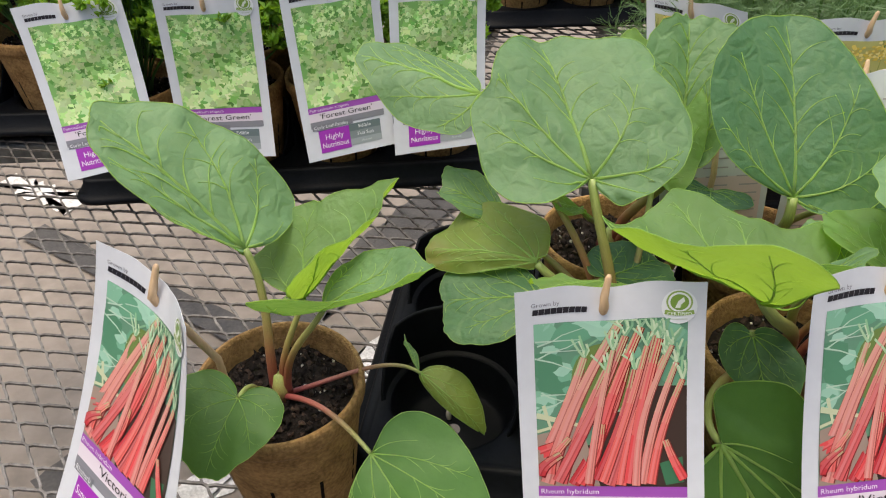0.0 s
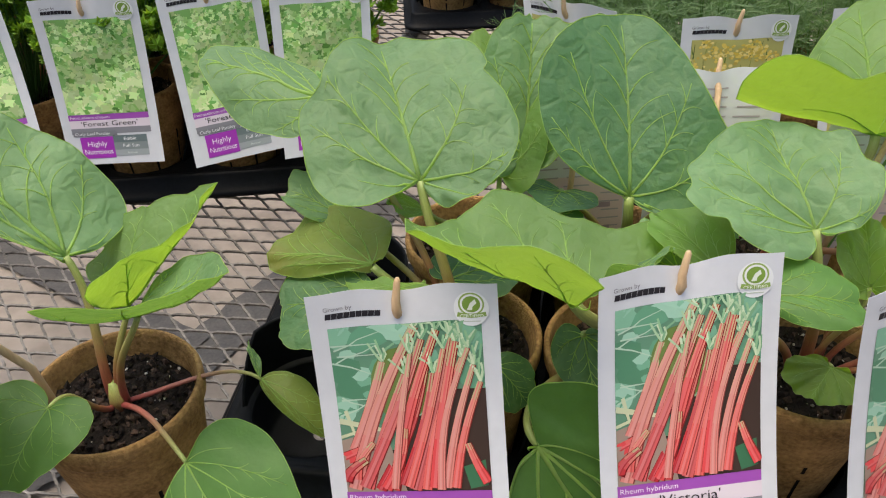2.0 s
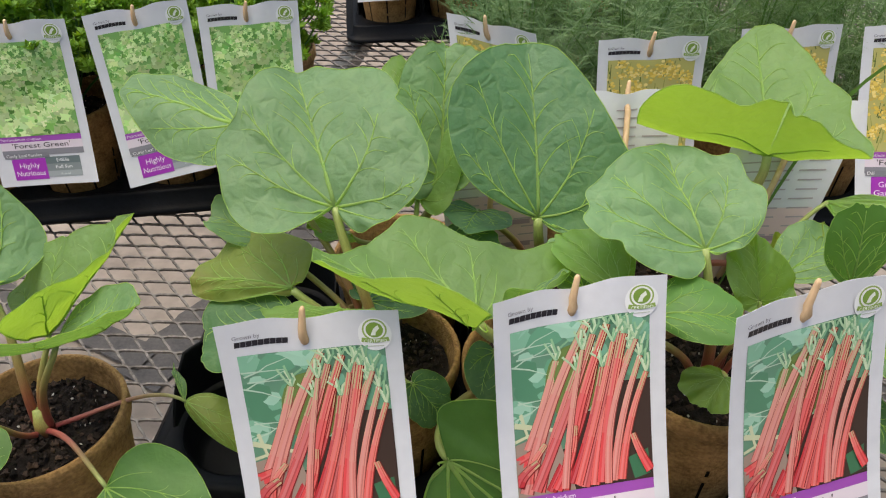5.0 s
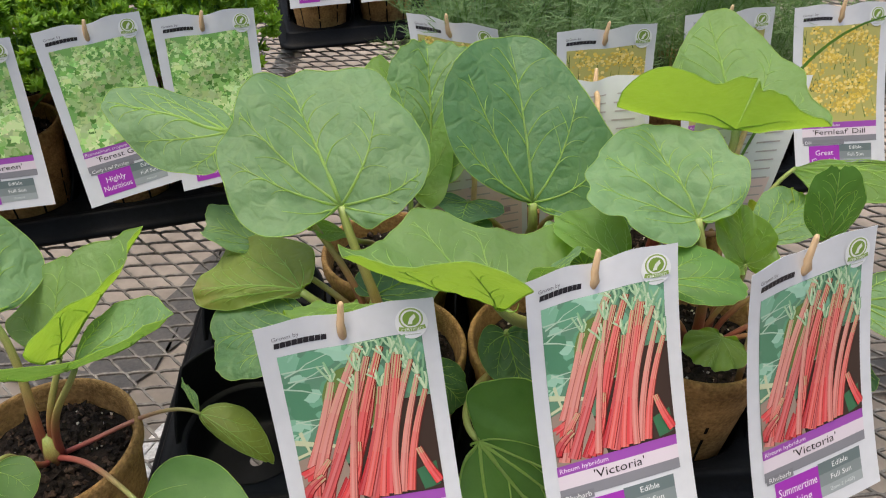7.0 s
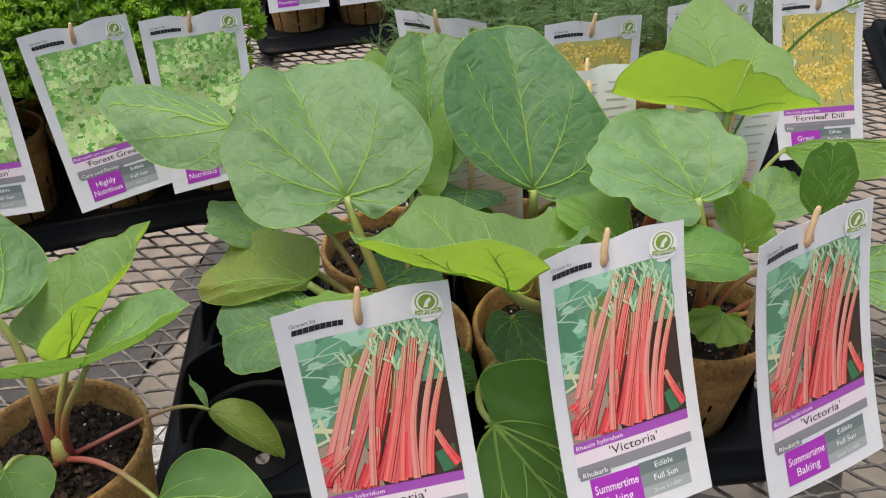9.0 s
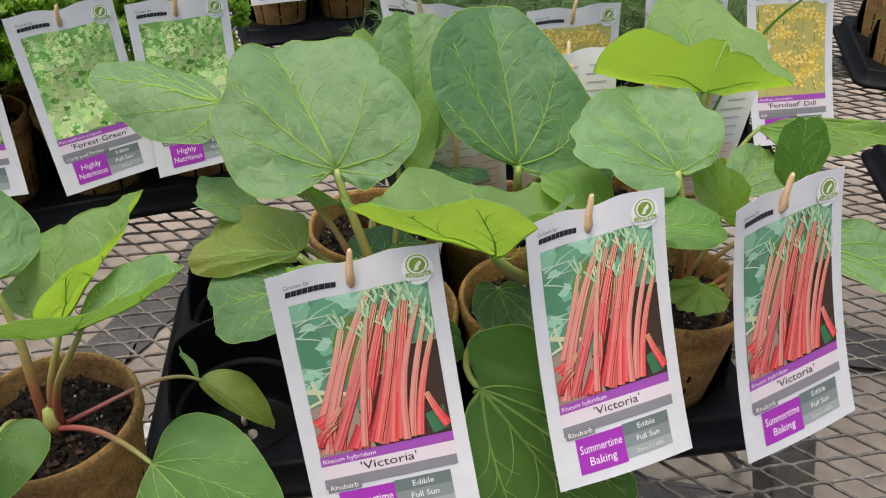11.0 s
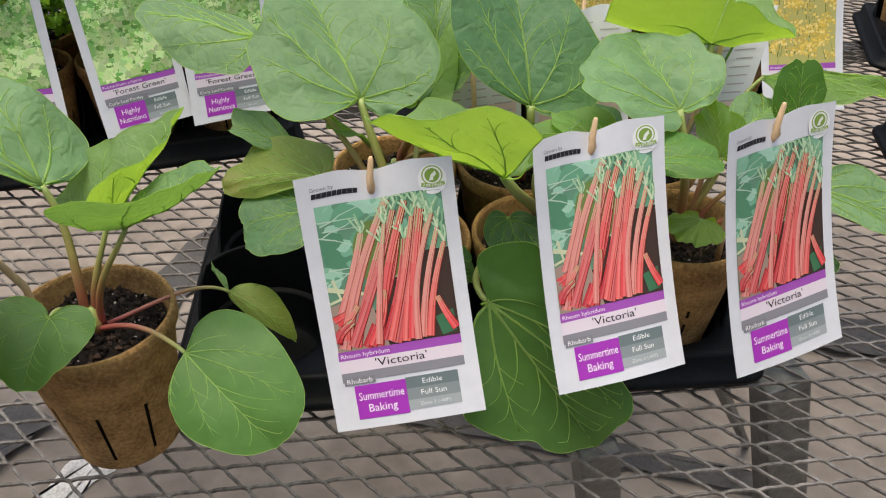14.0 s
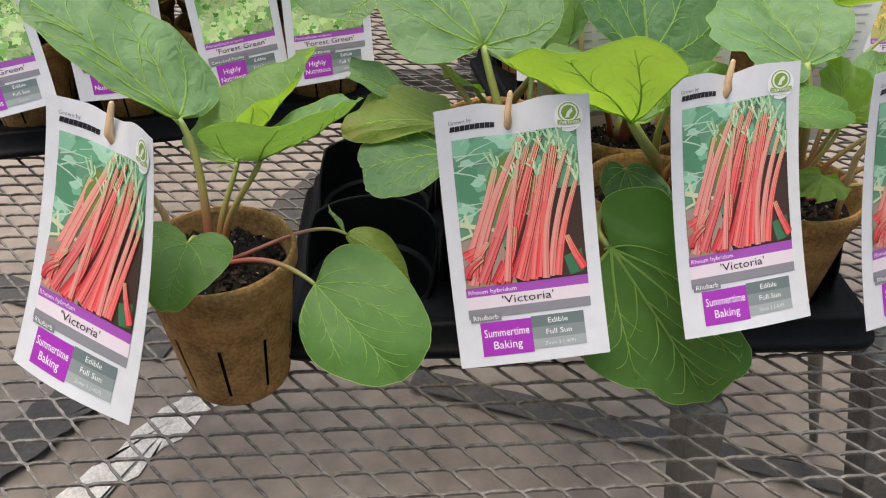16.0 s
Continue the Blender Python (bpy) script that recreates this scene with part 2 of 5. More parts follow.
# ---- ground and bench ----
GROUND = -0.70


def build_ground():
    s = Soup()
    xs = [-40, -6, -3, -1.5, 0, 1.5, 3, 6, 40]
    k = len(xs)
    s.add([(x, y, GROUND) for y in xs for x in xs], [(i + j * k, i + 1 + j * k, i + 1 + (j + 1) * k, i + (j + 1) * k) for j in range(k - 1) for i in range(k - 1)])
    tagged(s.make("ground", [M_CONCRETE]), "brownish grey stained concrete ground under the bench", "ground", kind="structure")

    def patch(name, outline, mat, lift, label, cat):
        c = Vector((sum(p[0] for p in outline) / len(outline), sum(p[1] for p in outline) / len(outline)))
        v = [(c.x, c.y, GROUND + lift)] + [(x, y, GROUND + lift) for x, y in outline]
        n = len(outline)
        tagged(link_mesh(name, v, [(0, 1 + i, 1 + (i + 1) % n) for i in range(n)], mat), label, cat, kind="structure")

    rng = random.Random(5)

    def strip(x0, y0, x1, y1, w, rag):
        d = Vector((x1 - x0, y1 - y0))
        side = Vector((-d.y, d.x)).normalized() * w / 2
        a = [Vector((x0, y0)) + d * t / 20 + side * (1 + rng.uniform(-rag, rag)) for t in range(21)]
        b = [Vector((x0, y0)) + d * t / 20 - side * (1 + rng.uniform(-rag, rag)) for t in range(21)]
        return [tuple(p) for p in a + b[::-1]]

    patch("paint_stripe", strip(-0.56, 0.74, -0.13, 1.26, 0.075, 0.25), M_PAINT, 0.004, "splashed white paint stripe on the concrete", "paint")
    patch("paint_patch", strip(-1.36, 1.95, -1.08, 1.80, 0.07, 0.5), M_PAINT, 0.004, "splashed white paint patch on the concrete", "paint")
    # straight, slightly ragged dark bands, each laid a little higher than the last
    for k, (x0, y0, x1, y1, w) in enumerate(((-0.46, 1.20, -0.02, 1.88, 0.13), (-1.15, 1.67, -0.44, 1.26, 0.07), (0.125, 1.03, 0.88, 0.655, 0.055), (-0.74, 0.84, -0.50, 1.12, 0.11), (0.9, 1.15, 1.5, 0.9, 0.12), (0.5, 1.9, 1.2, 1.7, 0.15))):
        patch("dark_band", strip(x0, y0, x1, y1, w, 0.12), M_DARK_BAND, 0.008 + 0.004 * k, "straight dark band on the concrete ground", "stain")


MESH_LONG, MESH_SHORT, MESH_TURN = 0.0542, 0.0231, -28.4


def build_bench():
    """Expanded metal: flat wavy strands joined at bonds, in diamonds."""
    bench = thing("bench", (0, 0, 0), "greenhouse bench with weathered galvanised expanded-metal top", "bench", kind="structure")
    s = Soup()
    ca, sa = math.cos(radians(MESH_TURN)), math.sin(radians(MESH_TURN))
    ox, oy = 0.1134, 0.352
    th, wd = 0.0024, 0.0023
    rng = random.Random(3)
    x0, x1, y0, y1 = -1.15, 1.6, 0.02, 1.75

    def world_xy(p, q):
        return ox + p * ca - q * sa, oy + p * sa + q * ca
    reach = 75
    for j in range(-2 * reach, 2 * reach):
        for i in range(-reach, reach):
            # one strand from bond (i, j) to bond (i + 1/2, j + 1) and one to (i - 1/2, j + 1)
            for dx in (0.5, -0.5):
                p0, q0 = (i + (j % 2) * 0.5) * MESH_LONG, j * MESH_SHORT / 2
                p1, q1 = p0 + dx * MESH_LONG, q0 + MESH_SHORT / 2
                mx, my = world_xy((p0 + p1) / 2, (q0 + q1) / 2)
                if not (x0 < mx < x1 and y0 < my < y1):
                    continue
                sg = 1 if dx > 0 else -1
                line = [(p0, q0), (p0 + 0.10 * dx * MESH_LONG * 1.2, q0 + 0.0003), (p0 + 0.3 * dx * MESH_LONG, q0 + 0.30 * MESH_SHORT / 2), (p0 + 0.7 * dx * MESH_LONG, q0 + 0.70 * MESH_SHORT / 2), (p1 - 0.12 * dx * MESH_LONG, q1 - 0.0003), (p1, q1)]
                lift = rng.uniform(-0.0002, 0.0002)
                v = []
                for a, (p, q) in enumerate(line):
                    nx, ny = -sg * 0.42, 0.9
                    w = wd * (0.8 if a in (0, 5) else 1.0)
                    top = -0.0004 + lift + (0.0009 if sg > 0 else -0.0003) * (a in (2, 3))
                    for sign in (1, -1):
                        X, Y = world_xy(p + sign * nx * w * 0.5, q + sign * ny * w * 0.5)
                        v.append((X, Y, top))
                    for sign in (-1, 1):
                        X, Y = world_xy(p + sign * nx * w * 0.5, q + sign * ny * w * 0.5)
                        v.append((X, Y, top - th))
                f = []
                for a in range(5):
                    for k in range(4):
                        f.append((a * 4 + k, a * 4 + (k + 1) % 4, a * 4 + 4 + (k + 1) % 4, a * 4 + 4 + k))
                s.add(v, f)
    tagged(s.make("mesh_top", [M_STEEL], bench, "weathered galvanised expanded-metal top", smooth=False), kind="stuff")

    def bar(name, a, b, w, h):
        a, b = Vector(a), Vector(b)
        d = (b - a).normalized()
        up = Vector((0, 0, 1)) if abs(d.z) < 0.9 else Vector((0, 1, 0))
        side = d.cross(up).normalized() * w / 2
        up = side.cross(d).normalized() * h / 2
        t = Soup()
        ring = [(1, 1), (-1, 1), (-1, -1), (1, -1)]
        t.add([e + side * i + up * j for e in (a, b) for i, j in ring], [(0, 1, 2, 3), (7, 6, 5, 4)] + [(k, 4 + k, 4 + (k + 1) % 4, (k + 1) % 4) for k in range(4)])
        ob = t.make(name, [M_FRAME], bench, "dull grey steel", smooth=False)
        m = ob.modifiers.new("edge", "BEVEL")
        m.width, m.segments = 0.003, 2
    bar("leg", (0.290, 0.318, -0.008), (0.466, 0.479, GROUND), 0.036, 0.036)
    bar("leg", (0.487, 0.357, -0.008), (0.70, 0.36, GROUND), 0.044, 0.036)
    bar("rod", (0.452, 0.397, -0.042), (0.878, 0.77, GROUND), 0.013, 0.013)
    bar("leg", (-0.95, 0.40, -0.008), (-0.95, 0.40, GROUND), 0.036, 0.036)
    bar("leg", (0.30, 1.45, -0.008), (0.30, 1.45, GROUND), 0.036, 0.036)
    bar("crossbar", (-1.1, 0.93, -0.02), (1.55, 1.10, -0.02), 0.03, 0.03)
    bar("crossbar", (-0.02, 0.95, -0.02), (0.14, 1.7, -0.02), 0.03, 0.03)


def build_light_screens():
    """Plain unseen screens added all round to cut low sky light, open to the sky."""
    for name, lo, hi in (("light_screen_north", (-3.6, 5.0, GROUND), (3.6, 5.1, 1.9)), ("light_screen_south", (-3.6, -2.6, GROUND), (3.6, -2.5, 1.9)),
                         ("light_screen_east", (3.5, -2.5, GROUND), (3.6, 5.0, 1.9)), ("light_screen_west", (-3.6, -2.5, GROUND), (-3.5, 5.0, 1.9))):
        s = Soup()
        s.box(lo, hi)
        tagged(s.make(name, [M_LIGHT_SCREEN], smooth=False), "unseen dull grey-green screen added to cut low sky light", "wall", kind="structure")


build_ground()
build_light_screens()
build_bench()


# ---- trays ----
PITCH = 0.119


def build_tray(name, corner, turn, columns, rows, label, deck=0.042, collar=True, group=""):
    """A black carry tray: a deck with round holes, a stepped rim, and a hanging cup in each hole. corner: its front left corner."""
    tray = thing(name, (corner[0], corner[1], 0.0), label, "plant tray", group, turn=turn)
    s, n, m = Soup(), 32, 0.008
    W, D = columns * PITCH + 2 * m, rows * PITCH + 2 * m
    for i in range(columns):
        for j in range(rows):
            cx, cy, h = m + (i + 0.5) * PITCH, m + (j + 0.5) * PITCH, PITCH / 2
            v = []
            for k in range(n):
                a = 2 * math.pi * k / n
                c, si = math.cos(a), math.sin(a)
                sq = h / max(abs(c), abs(si))
                v += [(cx + 0.0505 * c, cy + 0.0505 * si, deck - 0.003), (cx + 0.054 * c, cy + 0.054 * si, deck), (cx + sq * c, cy + sq * si, deck)]
            s.add(v, [(k * 3 + q, ((k + 1) % n) * 3 + q, ((k + 1) % n) * 3 + q + 1, k * 3 + q + 1) for k in range(n) for q in (0, 1)])
    s.make("deck", [M_BLACK], tray)
    # stepped rim all round, rounded at the corners
    s = Soup()
    profile = [(-m, deck), (-0.002, deck + 0.002), (0.001, deck - 0.001), (0.003, deck - 0.016), (0.010, deck - 0.018), (0.013, deck - 0.021), (0.013, deck - 0.025), (0.001, deck - 0.022), (0.0, deck - 0.006)]
    loop = []
    r = 0.012
    for cx, cy, a0 in ((W - r, r, -90), (W - r, D - r, 0), (r, D - r, 90), (r, r, 180)):
        for k in range(5):
            a = radians(a0 + 22.5 * k)
            loop.append((cx, cy, math.cos(a), math.sin(a)))
    k, p = len(loop), len(profile)
    s.add([(cx + (r + o) * c, cy + (r + o) * si, z) for cx, cy, c, si in loop for o, z in profile],
          [(i * p + q, i * p + q + 1, ((i + 1) % k) * p + q + 1, ((i + 1) % k) * p + q) for i in range(k) for q in range(p - 1)])
    s.make("rim", [M_BLACK], tray)
    for i in range(columns):
        for j in range(rows):
            cx, cy = m + (i + 0.5) * PITCH, m + (j + 0.5) * PITCH
            s = Soup()
            rings = [(0.0512, deck - 0.002), (0.047, 0.012), (0.044, 0.0035), (0.040, 0.0015), (0.02, 0.0015), (0.006, 0.003)]
            s.add([(cx + q * math.cos(2 * math.pi * t / n), cy + q * math.sin(2 * math.pi * t / n), z) for q, z in rings for t in range(n)],
                  [(a * n + t, a * n + (t + 1) % n, (a + 1) * n + (t + 1) % n, (a + 1) * n + t) for a in range(len(rings) - 1) for t in range(n)])
            s.make("cup", [M_BLACK], tray)
            if collar:
                s = Soup()
                arc = [radians(-35 + 225 * t / 30) for t in range(31)]
                tops = [deck + 0.05 * min(1, min(t, 30 - t) / 5) for t in range(31)]
                prof = [(0.0545, 0, 0.0), (0.0560, 1, -0.002), (0.0565, 1, 0.0), (0.0585, 1, 0.0), (0.0588, 1, -0.003), (0.0592, 0, 0.0)]
                q = len(prof)
                s.add([(cx + rr * math.cos(a), cy + rr * math.sin(a), (top if up else deck) + dz) for a, top in zip(arc, tops) for rr, up, dz in prof],
                      [(t * q + e, t * q + e + 1, (t + 1) * q + e + 1, (t + 1) * q + e) for t in range(30) for e in range(q - 1)])
                s.make("collar", [M_BLACK], tray)
    return tray


def cell(corner, turn, i, j):
    a = radians(turn)
    x, y = 0.008 + (i + 0.5) * PITCH, 0.008 + (j + 0.5) * PITCH
    return corner[0] + x * math.cos(a) - y * math.sin(a), corner[1] + x * math.sin(a) + y * math.cos(a)


# ---- pots ----
def pot_mesh(parent, seed, height=0.13, top=0.0588, foot=0.041, slits=True):
    """A tapered fibre pot with a rolled rim, and rows of narrow slits right through its wall; soil inside."""
    rng = random.Random(seed)
    n, rows = 117, 26
    s = Soup()
    prof = [(foot - 0.004, 0.0), (foot, 0.003)]
    for k in range(rows + 1):
        z = 0.004 + (height - 0.022) * k / rows
        prof.append((foot + (top - 0.0035 - foot) * (z / (height - 0.018)), z))
    a = len(prof)
    prof += [(top - 0.002, height - 0.017), (top, height - 0.013), (top + 0.0003, height - 0.003), (top - 0.001, height), (top - 0.0035, height), (top - 0.0045, height - 0.004), (top - 0.0075, height - 0.02), (top - 0.010, height - 0.045)]
    v = []
    for r, z in prof:
        for k in range(n):
            t = 2 * math.pi * k / n
            w = 1 + 0.004 * noise.noise((math.cos(t) * 3, math.sin(t) * 3, z * 30 + seed))
            v.append((r * w * math.cos(t), r * w * math.sin(t), z))
    f = []
    for i in range(len(prof) - 1):
        for k in range(n):
            if slits and k % 13 == 8 and 4 < i < 19 and rng.random() > 0.12:
                continue
            f.append((i * n + k, i * n + (k + 1) % n, (i + 1) * n + (k + 1) % n, (i + 1) * n + k))
    s.add(v, f)
    s.add([(0, 0, 0.001)] + [((foot - 0.004) * math.cos(2 * math.pi * k / n), (foot - 0.004) * math.sin(2 * math.pi * k / n), 0.0) for k in range(n)], [(0, 1 + (k + 1) % n, 1 + k) for k in range(n)])
    pot = s.make("pot", [M_POT], parent, "brown coir fibre pot with slits")
    # soil: a dark root ball with a lumpy top
    s = Soup()
    lvl, m = height - 0.020, 48
    rings = [(foot - 0.004, 0.004), (top - 0.0115, lvl - 0.004)] + [((top - 0.0085) * q, lvl) for q in (1.0, 0.9, 0.8, 0.68, 0.55, 0.42, 0.3, 0.18, 0.08)]
    v = []
    for r, z in rings:
        for k in range(m):
            t = 2 * math.pi * k / m
            x, y = r * math.cos(t), r * math.sin(t)
            dz = 0.0 if z < lvl else 0.004 * noise.noise((x * 60, y * 60, seed)) + 0.0025 * noise.noise((x * 220, y * 220, seed)) + 0.004 * (1 - r / top)
            v.append((x, y, z + dz))
    s.add(v, [(i * m + k, i * m + (k + 1) % m, (i + 1) * m + (k + 1) % m, (i + 1) * m + k) for i in range(len(rings) - 1) for k in range(m)] + [tuple((len(rings) - 1) * m + k for k in range(m))])
    for _ in range(430):
        t, r = rng.uniform(0, 6.283), (top - 0.011) * math.sqrt(rng.random())
        x, y = r * math.cos(t), r * math.sin(t)
        q, e = rng.uniform(0.0009, 0.0040), rng.uniform(0, 3)
        kind = 1 if rng.random() < 0.12 else (2 if rng.random() < 0.35 else 0)
        if kind == 1:
            q *= 0.45
        c = Vector((x, y, lvl + 0.002 + 0.004 * noise.noise((x * 60, y * 60, seed)) + 0.004 * (1 - r / top)))
        rot = Euler((rng.uniform(0, 6), rng.uniform(0, 6), e)).to_matrix()
        pts = [c + rot @ Vector((px * q * rng.uniform(0.5, 1.5), py * q, pz * q * 0.7)) for px, py, pz in ((1, 0, 0), (-1, 0, 0), (0, 1, 0), (0, -1, 0), (0, 0, 1), (0, 0, -1))]
        s.add(pts, [(0, 2, 4), (2, 1, 4), (1, 3, 4), (3, 0, 4), (2, 0, 5), (1, 2, 5), (3, 1, 5), (0, 3, 5)], kind)
    s.make("soil", [M_SOIL, M_PERLITE, M_BARK], parent, "dark potting soil with bark and perlite", smooth=False)
    return pot


# ---- rhubarb leaves ----
HEART = spline([(1.0, 0.0), (0.975, 0.2), (0.87, 0.5), (0.66, 0.83), (0.36, 1.0), (0.08, 0.93), (-0.13, 0.68), (-0.19, 0.38), (-0.12, 0.13), (0.0, 0.015)], 5)
OVAL = spline([(1.0, 0.0), (0.97, 0.28), (0.84, 0.62), (0.6, 0.92), (0.36, 1.0), (0.14, 0.86), (0.0, 0.56), (-0.05, 0.28), (-0.03, 0.1), (0.0, 0.015)], 5)
LANCE = spline([(1.0, 0.0), (0.95, 0.16), (0.8, 0.5), (0.58, 0.86), (0.36, 1.0), (0.16, 0.85), (0.04, 0.5), (0.0, 0.25), (-0.01, 0.1), (0.0, 0.015)], 5)


def outline(left, right, base=(0.0, 0.015)):
    """A leaf of two unlike halves; each runs from the tip to its base, at the joint or behind it."""
    return tuple(spline([(1.0, 0.0)] + half + [base], 4) for half in (left, right))


BROAD = outline([(0.989, 0.191), (0.834, 0.463), (0.649, 0.66), (0.508, 0.767), (0.396, 0.953), (0.262, 1.044), (0.096, 1.07), (-0.046, 1.094), (-0.147, 1.059), (-0.235, 0.926), (-0.253, 0.645), (-0.166, 0.346), (-0.06, 0.129)],
                [(1.016, 0.216), (0.982, 0.44), (1.005, 0.721), (0.964, 0.867), (0.866, 0.943), (0.762, 0.877), (0.71, 0.949), (0.609, 0.998), (0.46, 1.029), (0.312, 0.963), (0.139, 0.806), (0.009, 0.59), (-0.117, 0.338), (-0.155, 0.141), (-0.09, 0.042)])
TALL = outline([(0.881, 0.394), (0.736, 0.697), (0.567, 0.91), (0.357, 1.023), (0.189, 0.982), (0.082, 0.841), (0.012, 0.59), (-0.01, 0.19)],
               [(0.97, 0.296), (0.828, 0.551), (0.651, 0.738), (0.48, 0.874), (0.362, 0.972), (0.178, 0.935), (0.029, 0.822), (-0.079, 0.533), (-0.08, 0.218), (-0.03, 0.058)])
LOBED = outline([(0.86, 0.291), (0.651, 0.662), (0.484, 0.827), (0.333, 1.037), (0.195, 1.056), (0.064, 1.158), (-0.066, 1.061), (-0.096, 0.884), (-0.194, 0.843), (-0.265, 0.647), (-0.306, 0.332), (-0.18, 0.1)],
                [(0.962, 0.385), (0.818, 0.586), (0.799, 0.903), (0.568, 0.931), (0.473, 1.047), (0.274, 0.925), (0.096, 0.666), (-0.015, 0.419), (-0.059, 0.126)])
TONGUE = outline([(0.916, 0.335), (0.691, 0.784), (0.468, 1.065), (0.221, 1.028), (0.061, 0.9), (-0.04, 0.45)],
                 [(0.888, 0.398), (0.591, 0.698), (0.265, 0.873), (0.033, 0.807), (-0.064, 0.5)])
PADDLE = outline([(0.779, 0.588), (0.56, 0.959), (0.414, 1.097), (0.276, 0.981), (0.147, 0.856), (0.068, 0.582), (0.009, 0.333), (-0.044, 0.138)],
                 [(1.018, 0.138), (0.943, 0.322), (0.773, 0.617), (0.577, 0.787), (0.35, 0.917), (0.117, 0.965), (-0.038, 0.893), (-0.112, 0.677), (-0.102, 0.334), (-0.05, 0.124)])
BROWNED = outline([(0.7, 0.916), (0.351, 1.168), (0.113, 0.885), (0.02, 0.55), (-0.06, 0.3)],
                  [(0.899, 0.197), (0.581, 0.684), (0.352, 0.941), (-0.039, 1.051), (-0.24, 0.88), (-0.2, 0.439), (-0.076, 0.067)])
APRON = outline([(0.769, 0.353), (0.579, 0.679), (0.437, 0.842), (0.306, 0.883), (0.111, 0.947), (-0.166, 1.039), (-0.399, 1.077), (-0.523, 1.025), (-0.502, 0.79), (-0.413, 0.489), (-0.287, 0.234), (-0.111, 0.08)],
                [(0.887, 0.258), (0.789, 0.506), (0.685, 0.584), (0.576, 0.853), (0.461, 1.004), (0.356, 1.043), (0.227, 0.792), (0.077, 0.414), (0.007, 0.189)])
DISC = outline([(0.908, 0.338), (0.678, 0.749), (0.472, 0.947), (0.182, 1.1), (-0.11, 1.136), (-0.267, 1.01), (-0.317, 0.759), (-0.237, 0.44), (-0.093, 0.17)],
               [(0.88, 0.486), (0.694, 0.793), (0.472, 1.016), (0.288, 0.951), (0.139, 0.72), (0.042, 0.331)])
BOAT = outline([(0.782, 0.806), (0.615, 1.008), (0.489, 1.154), (0.312, 1.492), (0.126, 1.598), (-0.081, 1.495), (-0.073, 1.184), (-0.037, 0.674)],
               [(0.86, 0.146), (0.728, 0.479), (0.638, 0.789), (0.529, 1.054), (0.329, 1.143), (0.08, 1.062), (-0.211, 1.222), (-0.4, 1.477), (-0.536, 1.455), (-0.519, 1.098), (-0.338, 0.736), (-0.104, 0.189)])
HOODED = outline([(0.806, 0.221), (0.572, 0.383), (0.358, 0.522), (0.171, 0.832), (0.069, 1.019), (-0.207, 1.02), (-0.459, 0.835), (-0.381, 0.427), (-0.35, 0.15)],
                 [(0.925, 0.398), (0.721, 0.639), (0.448, 0.853), (0.247, 0.839), (0.06, 1.023), (-0.171, 0.726), (-0.26, 0.332), (-0.31, 0.1)], (-0.33, 0.01))
FOLDED = outline([(0.955, 0.22), (0.794, 0.596), (0.688, 0.65), (0.672, 0.845), (0.505, 1.054), (0.238, 1.066), (0.1, 0.95), (0.0, 0.5)],
                 [(0.79, 0.413), (0.674, 0.509), (0.53, 0.744), (0.516, 1.161), (0.489, 1.448), (0.447, 1.6), (0.353, 1.492), (0.222, 1.167), (0.08, 0.551)])
SCOOP = outline([(0.838, 0.632), (0.589, 1.05), (0.276, 1.2), (0.02, 0.9), (-0.04, 0.4)],
                [(0.831, 0.865), (0.539, 1.167), (0.466, 1.646), (0.257, 1.756), (0.117, 1.525), (0.023, 0.913)])
STRAP = outline([(0.73, 0.467), (0.497, 1.15), (0.371, 1.192), (0.256, 1.25), (0.096, 0.644)], [(0.821, 0.2), (0.702, 0.4), (0.521, 0.8), (0.292, 0.35), (0.141, 0.5)])


